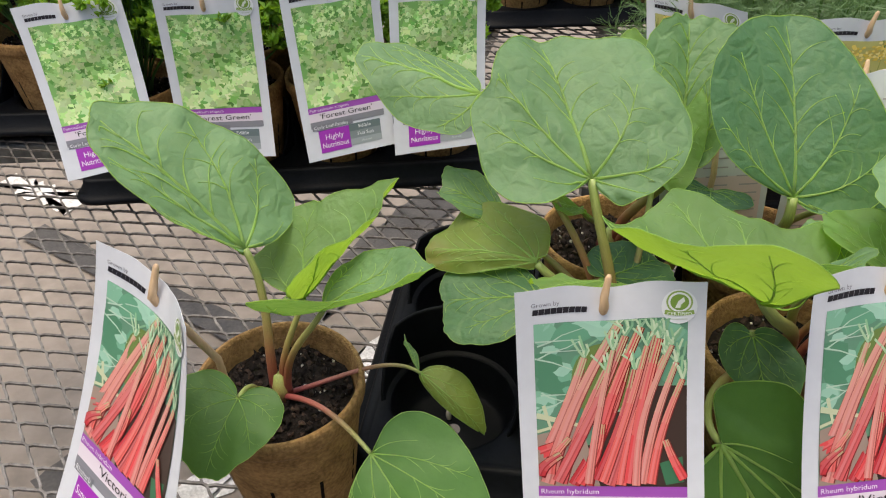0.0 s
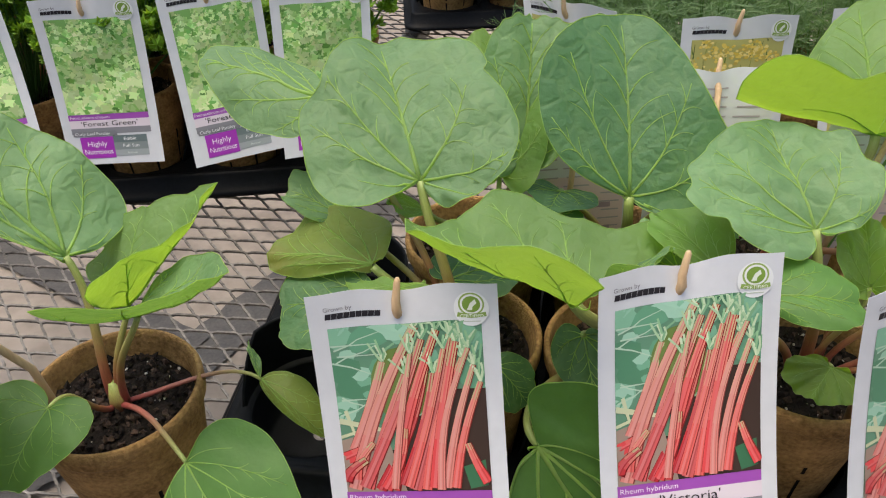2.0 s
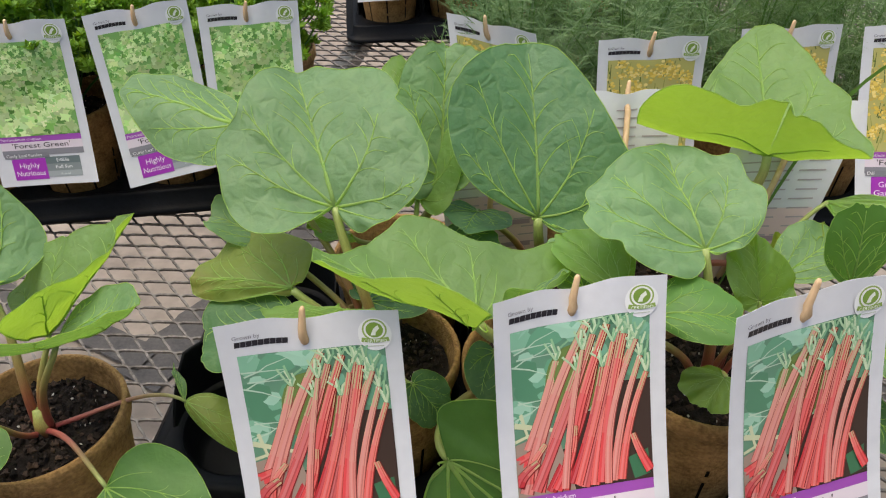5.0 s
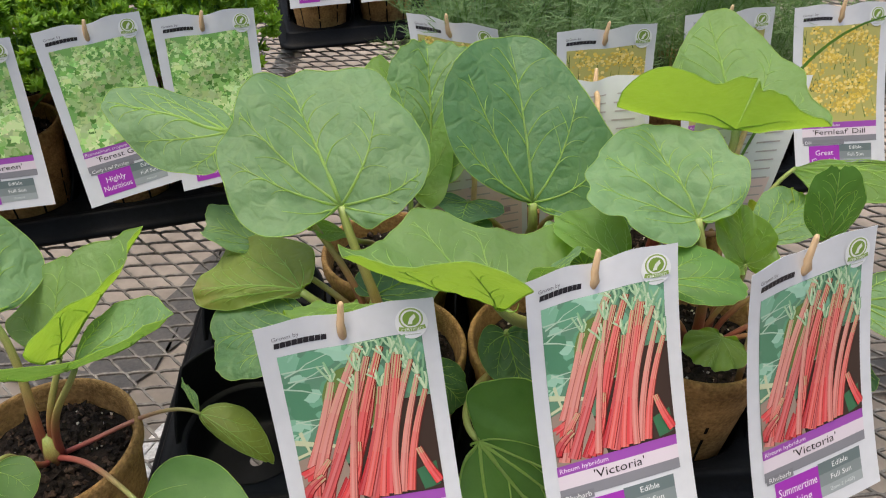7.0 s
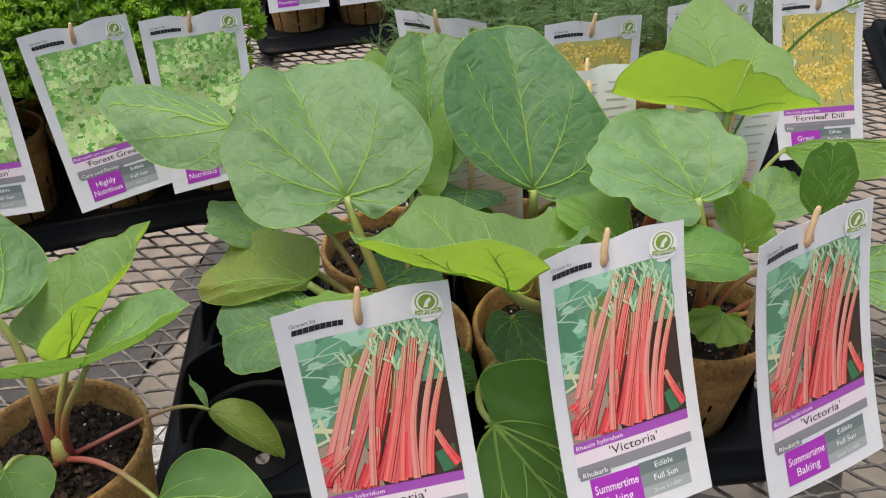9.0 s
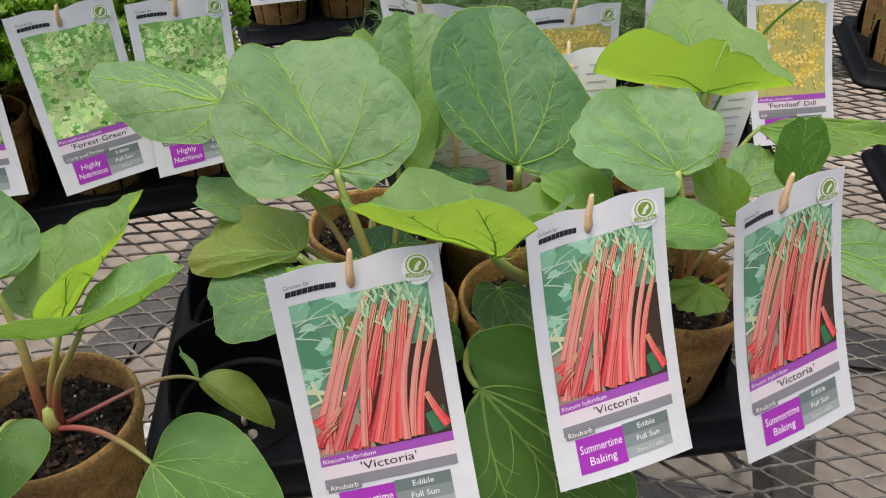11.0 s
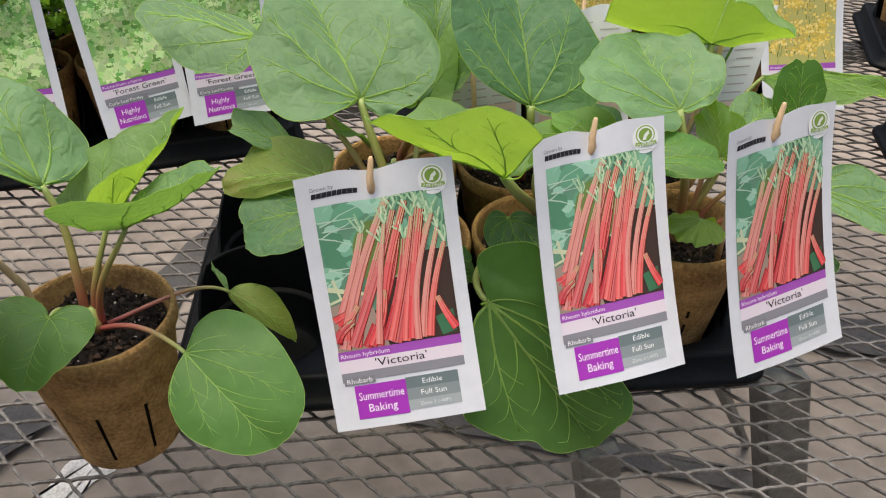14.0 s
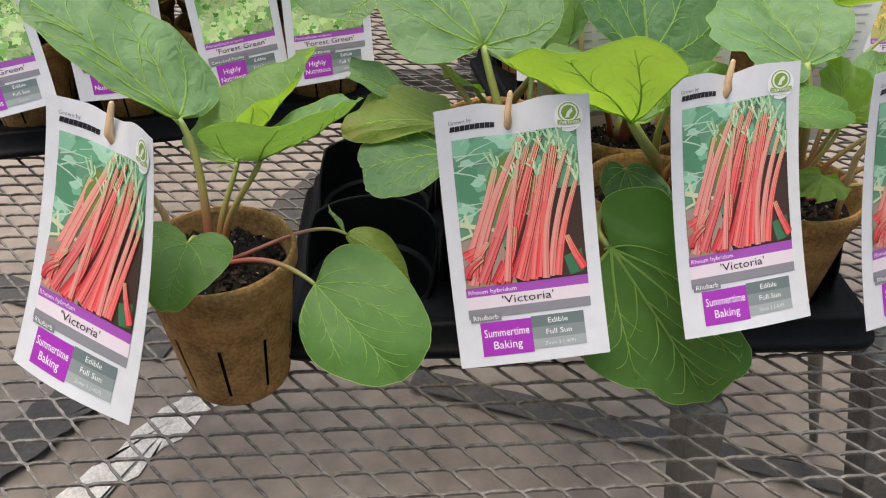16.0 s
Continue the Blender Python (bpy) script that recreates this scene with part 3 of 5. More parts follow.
def leaf(plant, joint, tip, left, right, mat, shape=HEART, bow=0.0, puff=0.0, wave=0.004, crinkle=0.0016, stalk=None, stalk_mat=None, thick=0.0036, lean=None, seed=0, vein=1.0, droop=0.0, label="", waves=5, hood=0.0, broadest=0.36):
    """One rhubarb leaf from its stalk joint, its tip, and the middles of its left and right edges, with raised veins; and its stalk."""
    base = Vector(plant["at"])
    J, T, L, R = [Vector(p) - base for p in (joint, tip, left, right)]
    ax = T - J
    size = ax.length
    N = ax.cross(L - R).normalized()
    if N.z < 0 and abs(N.z) > 0.2:
        N = -N
    mid = J + ax * broadest
    S = {1: L - mid, -1: R - mid}
    width = (L - R).length / 2

    def at(a, s):
        f = abs(s)
        p = J + ax * a + S[1 if s >= 0 else -1] * f
        p = p + N * (bow * 4 * a * (1 - a) * size if a > 0 else bow * 2 * a * size)
        p = p + Vector((0, 0.25, 0.97)) * (hood * -a * size * (1 - 0.2 * f) if a < 0 else 0)
        p = p + N * (puff * (f - f * f) * 4 * width)
        p = p + N * (droop * max(0, a - 0.5) ** 2 * 4 * size)
        return p

    left_half, right_half = shape if isinstance(shape, tuple) else (shape, shape)
    ragged = 0.35 if isinstance(shape, tuple) else 1.0
    reach_of = {1: max(s for a, s in left_half), -1: max(s for a, s in right_half)}
    full = [(a, s) for a, s in left_half[::-1]] + [(a, -s) for a, s in right_half[1:]]
    K, rings = len(full), 18
    by_angle = sorted((math.atan2(s, a), math.hypot(a, s)) for a, s in full)
    angles, radii = [q[0] for q in by_angle], [q[1] for q in by_angle]

    def place(a, s):
        """The leaf's uneven surface: puckers between the veins, and a rippled edge."""
        ang = math.atan2(s, a)
        f = min(1.0, math.hypot(a, s) / max(0.02, float(np.interp(ang, angles, radii))))
        x, y = a * size, s * width
        h = 0.9 * crinkle * noise.noise((x * 75, y * 75, seed * 1.7))
        h += 1.9 * crinkle * noise.noise((x * 26, y * 26, seed * 0.9))
        h += wave * f ** 3 * (math.sin(ang * waves + seed) + 0.5 * math.sin(ang * (waves * 2 + 1) + 2.1 * seed))
        return at(a, s) + N * h

    verts, faces = [place(0, 0)], []
    for q in range(1, rings + 1):
        f = q / rings
        for k, (a, s) in enumerate(full):
            t = k / K
            edge = 1 + (0.06 * noise.noise((t * 9, seed * 3.1, 0.5)) + 0.045 * noise.noise((t * 20, seed * 1.3, 2.5)) + 0.034 * noise.noise((t * 41, seed, 4))) * f * ragged
            verts.append(place(a * f * edge, s * f * edge))
    for k in range(K - 1):
        faces.append((0, 2 + k, 1 + k))
    for q in range(rings - 1):
        for k in range(K - 1):
            a = 1 + q * K + k
            faces.append((a, a + 1, a + K + 1, a + K))
    blade = link_mesh("leaf", verts, faces, mat, plant, label)
    surface = place

    v = Soup()

    def nerve(p, q, r, bend=0.0):
        line = []
        for i in range(11):
            t = i / 10
            a, s = p[0] + (q[0] - p[0]) * t, p[1] + (q[1] - p[1]) * t
            o = bend * math.sin(math.pi * t)
            a, s = a - o * (q[1] - p[1]) * 0.5, s + o * (q[0] - p[0]) * 0.5
            keep = min(1.0, 0.93 * float(np.interp(math.atan2(s, a), angles, radii)) / max(1e-4, math.hypot(a, s)))
            line.append(surface(a * keep, s * keep) + N * 0.0001)
        v.tube(line, [r * (1 - 0.75 * i / 10) for i in range(11)], 5)
        return line
    big = 0.0014 * vein * min(1.25, size / 0.1)
    rng = random.Random(seed + 90)

    def branch(p, q, bend, stations, reach, spread, r):
        """Side veins, left and right in turn, that leave a main vein at a slant."""
        for t in stations:
            for way in (1, -1):
                t2 = t + 0.05 * way + rng.uniform(-0.03, 0.03)
                o = bend * math.sin(math.pi * t2)
                a, s = p[0] + (q[0] - p[0]) * t2 - o * (q[1] - p[1]) * 0.5, p[1] + (q[1] - p[1]) * t2 + o * (q[0] - p[0]) * 0.5
                dx, dy = (q[0] - p[0]) * size, (q[1] - p[1]) * width
                turn = way * radians(spread + rng.uniform(-7, 7))
                ex, ey = dx * math.cos(turn) - dy * math.sin(turn), dx * math.sin(turn) + dy * math.cos(turn)
                k = reach * (1.1 - 0.6 * t) * rng.uniform(0.8, 1.15)
                nerve((a, s), (a + ex * k / size, s + ey * k / width), r, -0.18 * way)
    nerve((0, 0), (0.93, 0.0), big)
    branch((0, 0), (0.93, 0.0), 0.0, (0.30, 0.47, 0.63, 0.78), 0.36, 46, big * 0.42)
    for sg in (1, -1):
        for a1, s1, r in ((0.62, 0.64, 0.75), (0.24, 0.86, 0.7), (-0.08, 0.56, 0.5)):
            s1 *= reach_of[sg]
            nerve((0, 0), (a1, sg * s1), big * r, 0.12 * sg)
            if a1 > 0:
                branch((0, 0), (a1, sg * s1), 0.12 * sg, (0.42, 0.62, 0.8), 0.30, 40, big * 0.3)
    rim = [verts[1 + (rings - 1) * K + k] + N * 0.0001 for k in range(K)]
    v.tube(rim, [0.0003 * min(1.2, size / 0.1)] * K, 4)
    v.make("venation", [M_VEIN], blade, "pale raised veins and thin pale rim")
    if stalk is not None:
        B = Vector(stalk) - base
        d = (J - B).length
        lean_v = Vector(lean) if lean else Vector((0, 0, 1))
        line = bezier(B, B + lean_v.normalized() * d * 0.4, J - (ax.normalized() * 0.35 + Vector((0, 0, 0.4 if lean is None else 0.1))).normalized() * d * 0.3, J - N * 0.0005, 18)
        t = Soup()
        t.tube(line, [thick * (1.25 - 0.45 * i / 18) for i in range(19)], 10)
        t.make("stalk", [stalk_mat or M_STALK], plant, uv=True)
    return blade


def rhubarb(x, y, seed, label, z=0.0):
    plant = thing("potted_rhubarb", (x, y, z), label, "potted plant", "rhubarb plants in fibre pots")
    plant["at"] = (x, y, z)
    pot_mesh(plant, seed)
    crown = Soup()
    crown.tube([(0, 0, 0.108), (0.001, 0, 0.122), (0.0, 0.001, 0.134)], [0.008, 0.0065, 0.003], 10)
    crown.make("crown", [M_STALK], plant, "reddish green bud at the base", uv=True)
    return plant


# ---- the rhubarb pots and their leaves ----
TRAY, TRAY_TURN = (-0.045, 0.396), -6.5
CELLS = {(i, j): cell(TRAY, TRAY_TURN, i, j) for i in range(4) for j in range(2)}
build_tray("plant_tray", TRAY, TRAY_TURN, 4, 2, "black plastic carry tray holding rhubarb pots, one cell empty", group="plant trays")
plug = Soup()
plug.tube([(0.026, 0.466, 0.004), (0.0255, 0.4665, 0.010), (0.0265, 0.467, 0.016)], [0.002, 0.0024, 0.0019], 8)
tagged(plug.make("perlite_lump", [M_PERLITE]), "small white lump lying in the empty tray cell", "debris")

# the loose pot on the bench
p = rhubarb(-0.088, 0.394, 1, "young rhubarb in a brown fibre pot standing loose on the bench")
leaf(p, (-0.100, 0.418, 0.225), (-0.192, 0.452, 0.302), (-0.162, 0.415, 0.266), (-0.111, 0.487, 0.265), M_LEAF, PADDLE, bow=0.06, puff=0.05, wave=0.0022, crinkle=0.0026, stalk=(-0.092, 0.396, 0.118), seed=1, thick=0.0029, label="large blue-green leaf")
leaf(p, (-0.064, 0.405, 0.195), (-0.001, 0.440, 0.265), (-0.085, 0.458, 0.221), (-0.044, 0.382, 0.248), M_LEAF_GLOW, FOLDED, bow=-0.02, puff=-0.02, wave=0.003, crinkle=0.0022, stalk=(-0.086, 0.396, 0.118), seed=2, thick=0.0022, waves=7, broadest=0.5, label="half-folded fresh green leaf")
leaf(p, (-0.045, 0.378, 0.210), (0.026, 0.355, 0.260), (-0.012, 0.400, 0.237), (-0.031, 0.338, 0.254), M_LEAF, SCOOP, bow=-0.04, puff=-0.04, wave=0.002, stalk=(-0.082, 0.393, 0.118), seed=3, thick=0.0023, broadest=0.5, label="cupped young leaf")
leaf(p, (-0.094, 0.338, 0.174), (-0.107, 0.296, 0.154), (-0.066, 0.318, 0.166), (-0.132, 0.335, 0.178), M_SMOOTH, HEART, bow=0.10, puff=0.04, wave=0.001, crinkle=0.0008, stalk=(-0.090, 0.388, 0.116), lean=(-0.1, -0.6, 0.5), seed=4, thick=0.0018, label="small round leaf", vein=0.6)
leaf(p, (-0.015, 0.322, 0.144), (0.037, 0.272, 0.096), (0.054, 0.306, 0.131), (-0.023, 0.290, 0.112), M_SMOOTH, DISC, bow=0.06, puff=0.05, wave=0.001, crinkle=0.0008, stalk=(-0.085, 0.391, 0.116), stalk_mat=M_STALK_RED, lean=(0.5, -0.35, 0.35), seed=5, thick=0.0018, label="smooth round leaf hanging over the pot rim", vein=0.6)
leaf(p, (0.010, 0.406, 0.124), (0.055, 0.388, 0.080), (0.036, 0.416, 0.112), (0.020, 0.398, 0.102), M_LEAF_OLD, LANCE, bow=0.2, puff=0.08, wave=0.001, crinkle=0.0006, stalk=(-0.084, 0.394, 0.116), stalk_mat=M_STALK_RED, lean=(1, 0.1, 0.25), seed=6, thick=0.0015, label="narrow drooping leaf", vein=0.5)
leaf(p, (0.008, 0.407, 0.124), (-0.004, 0.433, 0.134), (0.000, 0.420, 0.131), (0.006, 0.421, 0.125), M_LEAF, LANCE, wave=0.001, crinkle=0.0004, seed=7, vein=0.4, label="small curled lobe")

# second pot: the largest upright leaf
x, y = CELLS[1, 0]
p = rhubarb(x, y, 2, "rhubarb with a large upright leaf in a brown fibre pot", 0.004)
leaf(p, (0.123, 0.462, 0.250), (0.092, 0.560, 0.306), (0.044, 0.498, 0.283), (0.187, 0.478, 0.272), M_LEAF, BROAD, bow=0.05, puff=0.05, wave=0.0028, crinkle=0.0026, stalk=(x, y, 0.12), seed=11, thick=0.0036, label="very large pale green leaf standing upright")
leaf(p, (0.050, 0.530, 0.277), (-0.044, 0.575, 0.287), (0.008, 0.520, 0.255), (0.004, 0.600, 0.281), M_LEAF, TONGUE, bow=0.04, puff=0.04, wave=0.002, crinkle=0.002, stalk=(x - 0.01, y + 0.01, 0.12), thick=0.0024, seed=12, label="long blue-green leaf reaching sideways")
leaf(p, (0.178, 0.520, 0.220), (0.178, 0.600, 0.285), (0.145, 0.565, 0.272), (0.212, 0.540, 0.257), M_LEAF_BRIGHT, HEART, bow=0.04, puff=0.03, wave=0.003, stalk=(x + 0.008, y + 0.01, 0.12), thick=0.0024, seed=13, label="fresh green leaf behind the largest")
leaf(p, (0.089, 0.445, 0.193), (0.013, 0.470, 0.186), (0.039, 0.452, 0.177), (0.051, 0.510, 0.197), M_LEAF_OLD, BROWNED, bow=0.05, puff=0.05, wave=0.003, crinkle=0.002, stalk=(x - 0.008, y - 0.004, 0.12), seed=14, label="yellowing leaf")
leaf(p, (0.090, 0.425, 0.178), (0.024, 0.436, 0.166), (0.054, 0.398, 0.158), (0.058, 0.466, 0.182), M_LEAF_SHADED, OVAL, bow=0.04, puff=0.04, wave=0.001, stalk=(x - 0.006, y - 0.006, 0.12), seed=15, label="shaded lower leaf")
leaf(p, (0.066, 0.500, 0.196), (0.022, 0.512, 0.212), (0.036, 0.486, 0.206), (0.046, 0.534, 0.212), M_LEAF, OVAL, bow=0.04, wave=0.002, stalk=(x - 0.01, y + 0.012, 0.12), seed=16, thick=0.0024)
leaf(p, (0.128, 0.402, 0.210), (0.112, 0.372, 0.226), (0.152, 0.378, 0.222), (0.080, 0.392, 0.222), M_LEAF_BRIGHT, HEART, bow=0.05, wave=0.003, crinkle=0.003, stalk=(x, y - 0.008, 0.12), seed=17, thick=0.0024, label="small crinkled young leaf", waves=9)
leaf(p, (0.140, 0.452, 0.174), (0.182, 0.482, 0.168), (0.142, 0.492, 0.172), (0.182, 0.448, 0.164), M_LEAF_SHADED, HEART, bow=0.04, wave=0.001, stalk=(x + 0.004, y, 0.12), seed=18, thick=0.0024, label="dark shaded lower leaf")
leaf(p, (0.172, 0.392, 0.150), (0.192, 0.378, 0.128), (0.194, 0.400, 0.142), (0.170, 0.374, 0.132), M_LEAF_SHADED, HEART, bow=0.04, wave=0.001, stalk=(x + 0.008, y - 0.006, 0.12), seed=19, thick=0.0020)

# third pot: a cupped leaf with a glowing underside, and the leaf that hangs over the front
x, y = CELLS[2, 0]
p = rhubarb(x, y, 3, "rhubarb with a wide cupped leaf in a brown fibre pot", 0.004)
leaf(p, (0.212, 0.372, 0.226), (0.116, 0.390, 0.271), (0.157, 0.338, 0.290), (0.175, 0.435, 0.256), M_LEAF_GLOW, BOAT, bow=-0.04, puff=-0.06, wave=0.002, crinkle=0.002, stalk=(x, y - 0.005, 0.12), seed=21, thick=0.0045, broadest=0.5, label="wide folded leaf with a bright underside")
leaf(p, (0.238, 0.372, 0.236), (0.250, 0.350, 0.268), (0.228, 0.356, 0.254), (0.264, 0.378, 0.256), M_LEAF, HEART, bow=0.05, wave=0.002, stalk=(x, y, 0.12), seed=22, thick=0.003)
leaf(p, (0.193, 0.330, 0.148), (0.274, 0.283, 0.027), (0.298, 0.290, 0.084), (0.168, 0.287, 0.087), M_SMOOTH, APRON, bow=0.06, puff=0.03, wave=0.0018, stalk=(x - 0.015, y - 0.01, 0.12), lean=(-0.8, -0.4, 0.6), seed=23, thick=0.0028, label="large leaf hanging down over the tray front")
leaf(p, (0.228, 0.402, 0.168), (0.234, 0.368, 0.140), (0.258, 0.380, 0.156), (0.208, 0.392, 0.154), M_LEAF_SHADED, HEART, bow=0.05, wave=0.001, stalk=(x - 0.004, y, 0.12), seed=24, thick=0.0024, label="round lower leaf coloured as in shade")
leaf(p, (0.290, 0.428, 0.200), (0.282, 0.466, 0.214), (0.262, 0.446, 0.208), (0.316, 0.440, 0.216), M_LEAF, HEART, bow=0.05, wave=0.002, stalk=(x + 0.008, y + 0.006, 0.12), seed=25, thick=0.0026)
leaf(p, (0.310, 0.410, 0.212), (0.278, 0.452, 0.226), (0.270, 0.420, 0.225), (0.320, 0.448, 0.222), M_LEAF_BRIGHT, OVAL, bow=0.08, wave=0.002, stalk=(x + 0.012, y, 0.12), seed=26, thick=0.0026)

# fourth pot: a round crinkled leaf
x, y = CELLS[3, 0]
p = rhubarb(x, y, 4, "rhubarb with a round crinkled leaf in a brown fibre pot", 0.004)
leaf(p, (0.359, 0.410, 0.246), (0.345, 0.487, 0.278), (0.288, 0.440, 0.272), (0.395, 0.420, 0.270), M_LEAF, LOBED, bow=0.04, puff=0.04, wave=0.002, crinkle=0.0034, stalk=(x, y, 0.12), seed=31, thick=0.0034, label="round crinkled leaf with a small hole")
leaf(p, (0.322, 0.376, 0.222), (0.372, 0.364, 0.226), (0.345, 0.398, 0.230), (0.350, 0.350, 0.216), M_SMOOTH, OVAL, bow=0.12, puff=0.08, wave=0.001, stalk=(x - 0.012, y - 0.006, 0.12), seed=32, thick=0.0026, label="smooth rolled leaf")
leaf(p, (0.375, 0.372, 0.168), (0.358, 0.356, 0.156), (0.384, 0.350, 0.162), (0.346, 0.374, 0.168), M_LEAF_BRIGHT, HEART, bow=0.08, wave=0.003, crinkle=0.003, stalk=(x, y - 0.006, 0.12), seed=33, thick=0.0022, label="small crinkled young leaf", waves=9)
leaf(p, (0.405, 0.410, 0.200), (0.398, 0.432, 0.238), (0.376, 0.410, 0.225), (0.420, 0.404, 0.222), M_LEAF_BRIGHT, HEART, bow=0.05, wave=0.004, crinkle=0.003, stalk=(x + 0.004, y, 0.12), seed=34, thick=0.0019, waves=8)
leaf(p, (0.420, 0.420, 0.212), (0.470, 0.450, 0.222), (0.432, 0.452, 0.228), (0.462, 0.420, 0.212), M_LEAF, OVAL, bow=0.06, wave=0.002, stalk=(x + 0.01, y + 0.004, 0.12), seed=35, thick=0.0019)
leaf(p, (0.463, 0.465, 0.241), (0.622, 0.445, 0.216), (0.518, 0.430, 0.227), (0.553, 0.475, 0.232), M_LEAF_BRIGHT, STRAP, bow=0.02, wave=0.004, stalk=(x + 0.012, y + 0.004, 0.12), seed=36, thick=0.0019, waves=4, broadest=0.5, label="long folded leaf held out sideways")
leaf(p, (0.452, 0.398, 0.226), (0.446, 0.402, 0.282), (0.428, 0.404, 0.255), (0.468, 0.396, 0.255), M_SMOOTH, OVAL, bow=0.08, puff=0.08, wave=0.001, stalk=(x + 0.014, y, 0.12), seed=37, thick=0.0019, label="rolled upright leaf")
leaf(p, (0.478, 0.376, 0.182), (0.560, 0.346, 0.148), (0.530, 0.392, 0.182), (0.502, 0.340, 0.160), M_LEAF, OVAL, bow=0.06, puff=0.04, wave=0.003, stalk=(x + 0.016, y - 0.004, 0.12), lean=(0.6, -0.1, 0.6), seed=38, thick=0.0019, label="leaf hanging over the tray end")
leaf(p, (0.452, 0.372, 0.150), (0.500, 0.352, 0.118), (0.486, 0.386, 0.136), (0.462, 0.346, 0.130), M_LEAF_SHADED, OVAL, bow=0.06, wave=0.001, stalk=(x + 0.014, y - 0.006, 0.12), lean=(0.6, -0.1, 0.5), seed=39, thick=0.0019, label="lower leaf coloured as in shade")

# back row
x, y = CELLS[2, 1]
p = rhubarb(x, y, 5, "rhubarb with a tall dark leaf in a brown fibre pot", 0.004)
leaf(p, (0.264, 0.478, 0.225), (0.261, 0.562, 0.321), (0.201, 0.508, 0.289), (0.330, 0.500, 0.257), M_LEAF_BLUE, TALL, bow=0.05, puff=0.04, wave=0.0018, crinkle=0.0014, stalk=(x, y - 0.012, 0.12), seed=41, thick=0.0042, vein=0.8, label="tall dark blue-green leaf")
leaf(p, (0.225, 0.525, 0.200), (0.212, 0.490, 0.205), (0.196, 0.515, 0.212), (0.248, 0.498, 0.205), M_LEAF_SHADED, HEART, bow=0.05, wave=0.001, stalk=(x - 0.01, y, 0.12), seed=42, thick=0.0026, label="dark leaf in shade")
leaf(p, (0.310, 0.500, 0.205), (0.345, 0.475, 0.195), (0.344, 0.505, 0.205), (0.318, 0.470, 0.198), M_LEAF_SHADED, HEART, bow=0.05, wave=0.001, stalk=(x + 0.01, y, 0.12), seed=43, thick=0.0026)
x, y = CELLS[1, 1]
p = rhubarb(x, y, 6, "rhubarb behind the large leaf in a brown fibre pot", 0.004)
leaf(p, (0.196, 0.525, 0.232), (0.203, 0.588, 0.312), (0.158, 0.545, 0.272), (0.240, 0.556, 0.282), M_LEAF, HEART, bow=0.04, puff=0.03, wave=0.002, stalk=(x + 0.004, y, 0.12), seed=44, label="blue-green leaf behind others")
leaf(p, (0.200, 0.505, 0.185), (0.238, 0.480, 0.190), (0.226, 0.510, 0.198), (0.206, 0.474, 0.182), M_LEAF_SHADED, HEART, bow=0.06, wave=0.002, stalk=(x + 0.006, y - 0.005, 0.12), seed=45, thick=0.0024, label="dark leaf in shade")
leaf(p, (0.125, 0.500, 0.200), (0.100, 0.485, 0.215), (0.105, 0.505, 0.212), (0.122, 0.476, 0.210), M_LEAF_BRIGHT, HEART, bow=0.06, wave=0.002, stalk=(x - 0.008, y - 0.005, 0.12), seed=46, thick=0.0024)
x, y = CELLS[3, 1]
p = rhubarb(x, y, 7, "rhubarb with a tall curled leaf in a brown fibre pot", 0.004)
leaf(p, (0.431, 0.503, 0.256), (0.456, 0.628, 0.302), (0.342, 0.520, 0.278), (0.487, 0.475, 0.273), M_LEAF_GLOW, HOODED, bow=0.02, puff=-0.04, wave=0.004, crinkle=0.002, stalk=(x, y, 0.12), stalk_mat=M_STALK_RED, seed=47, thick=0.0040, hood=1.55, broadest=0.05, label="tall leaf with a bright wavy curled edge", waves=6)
leaf(p, (0.415, 0.500, 0.235), (0.395, 0.475, 0.240), (0.385, 0.500, 0.245), (0.420, 0.470, 0.238), M_LEAF_SHADED, HEART, bow=0.06, wave=0.002, stalk=(x - 0.004, y, 0.12), seed=48, thick=0.0026, label="dark leaf in shade")
leaf(p, (0.445, 0.468, 0.190), (0.452, 0.448, 0.225), (0.430, 0.455, 0.208), (0.470, 0.460, 0.205), M_LEAF_OLD, HEART, bow=0.06, wave=0.005, crinkle=0.003, stalk=(x + 0.008, y - 0.006, 0.12), stalk_mat=M_STALK_RED, seed=49, thick=0.0026, label="small crumpled brownish leaf", waves=8)
blade = Soup()
line = [Vector(q) - Vector(p["at"]) for q in bezier((0.430, 0.520, 0.12), (0.500, 0.580, 0.22), (0.505, 0.560, 0.325), (0.560, 0.500, 0.342), 16)]
pts = []
for i, q in enumerate(line):
    w = 0.0022 * math.sin(math.pi * min(1.0, 0.2 + 0.78 * i / 16))
    pts += [q + Vector((-w * 0.5, 0, w * 0.8)), q + Vector((0.0006, 0, -0.0006)), q + Vector((w * 0.5, 0, -w * 0.8))]
blade.add(pts, [(i * 3 + e, i * 3 + e + 1, i * 3 + e + 4, i * 3 + e + 3) for i in range(16) for e in (0, 1)])
blade.make("grass_blade", [M_GRASS], p, "single arching grass blade growing in the pot")


# ---- printed tags on stakes ----
LETTERS = {}


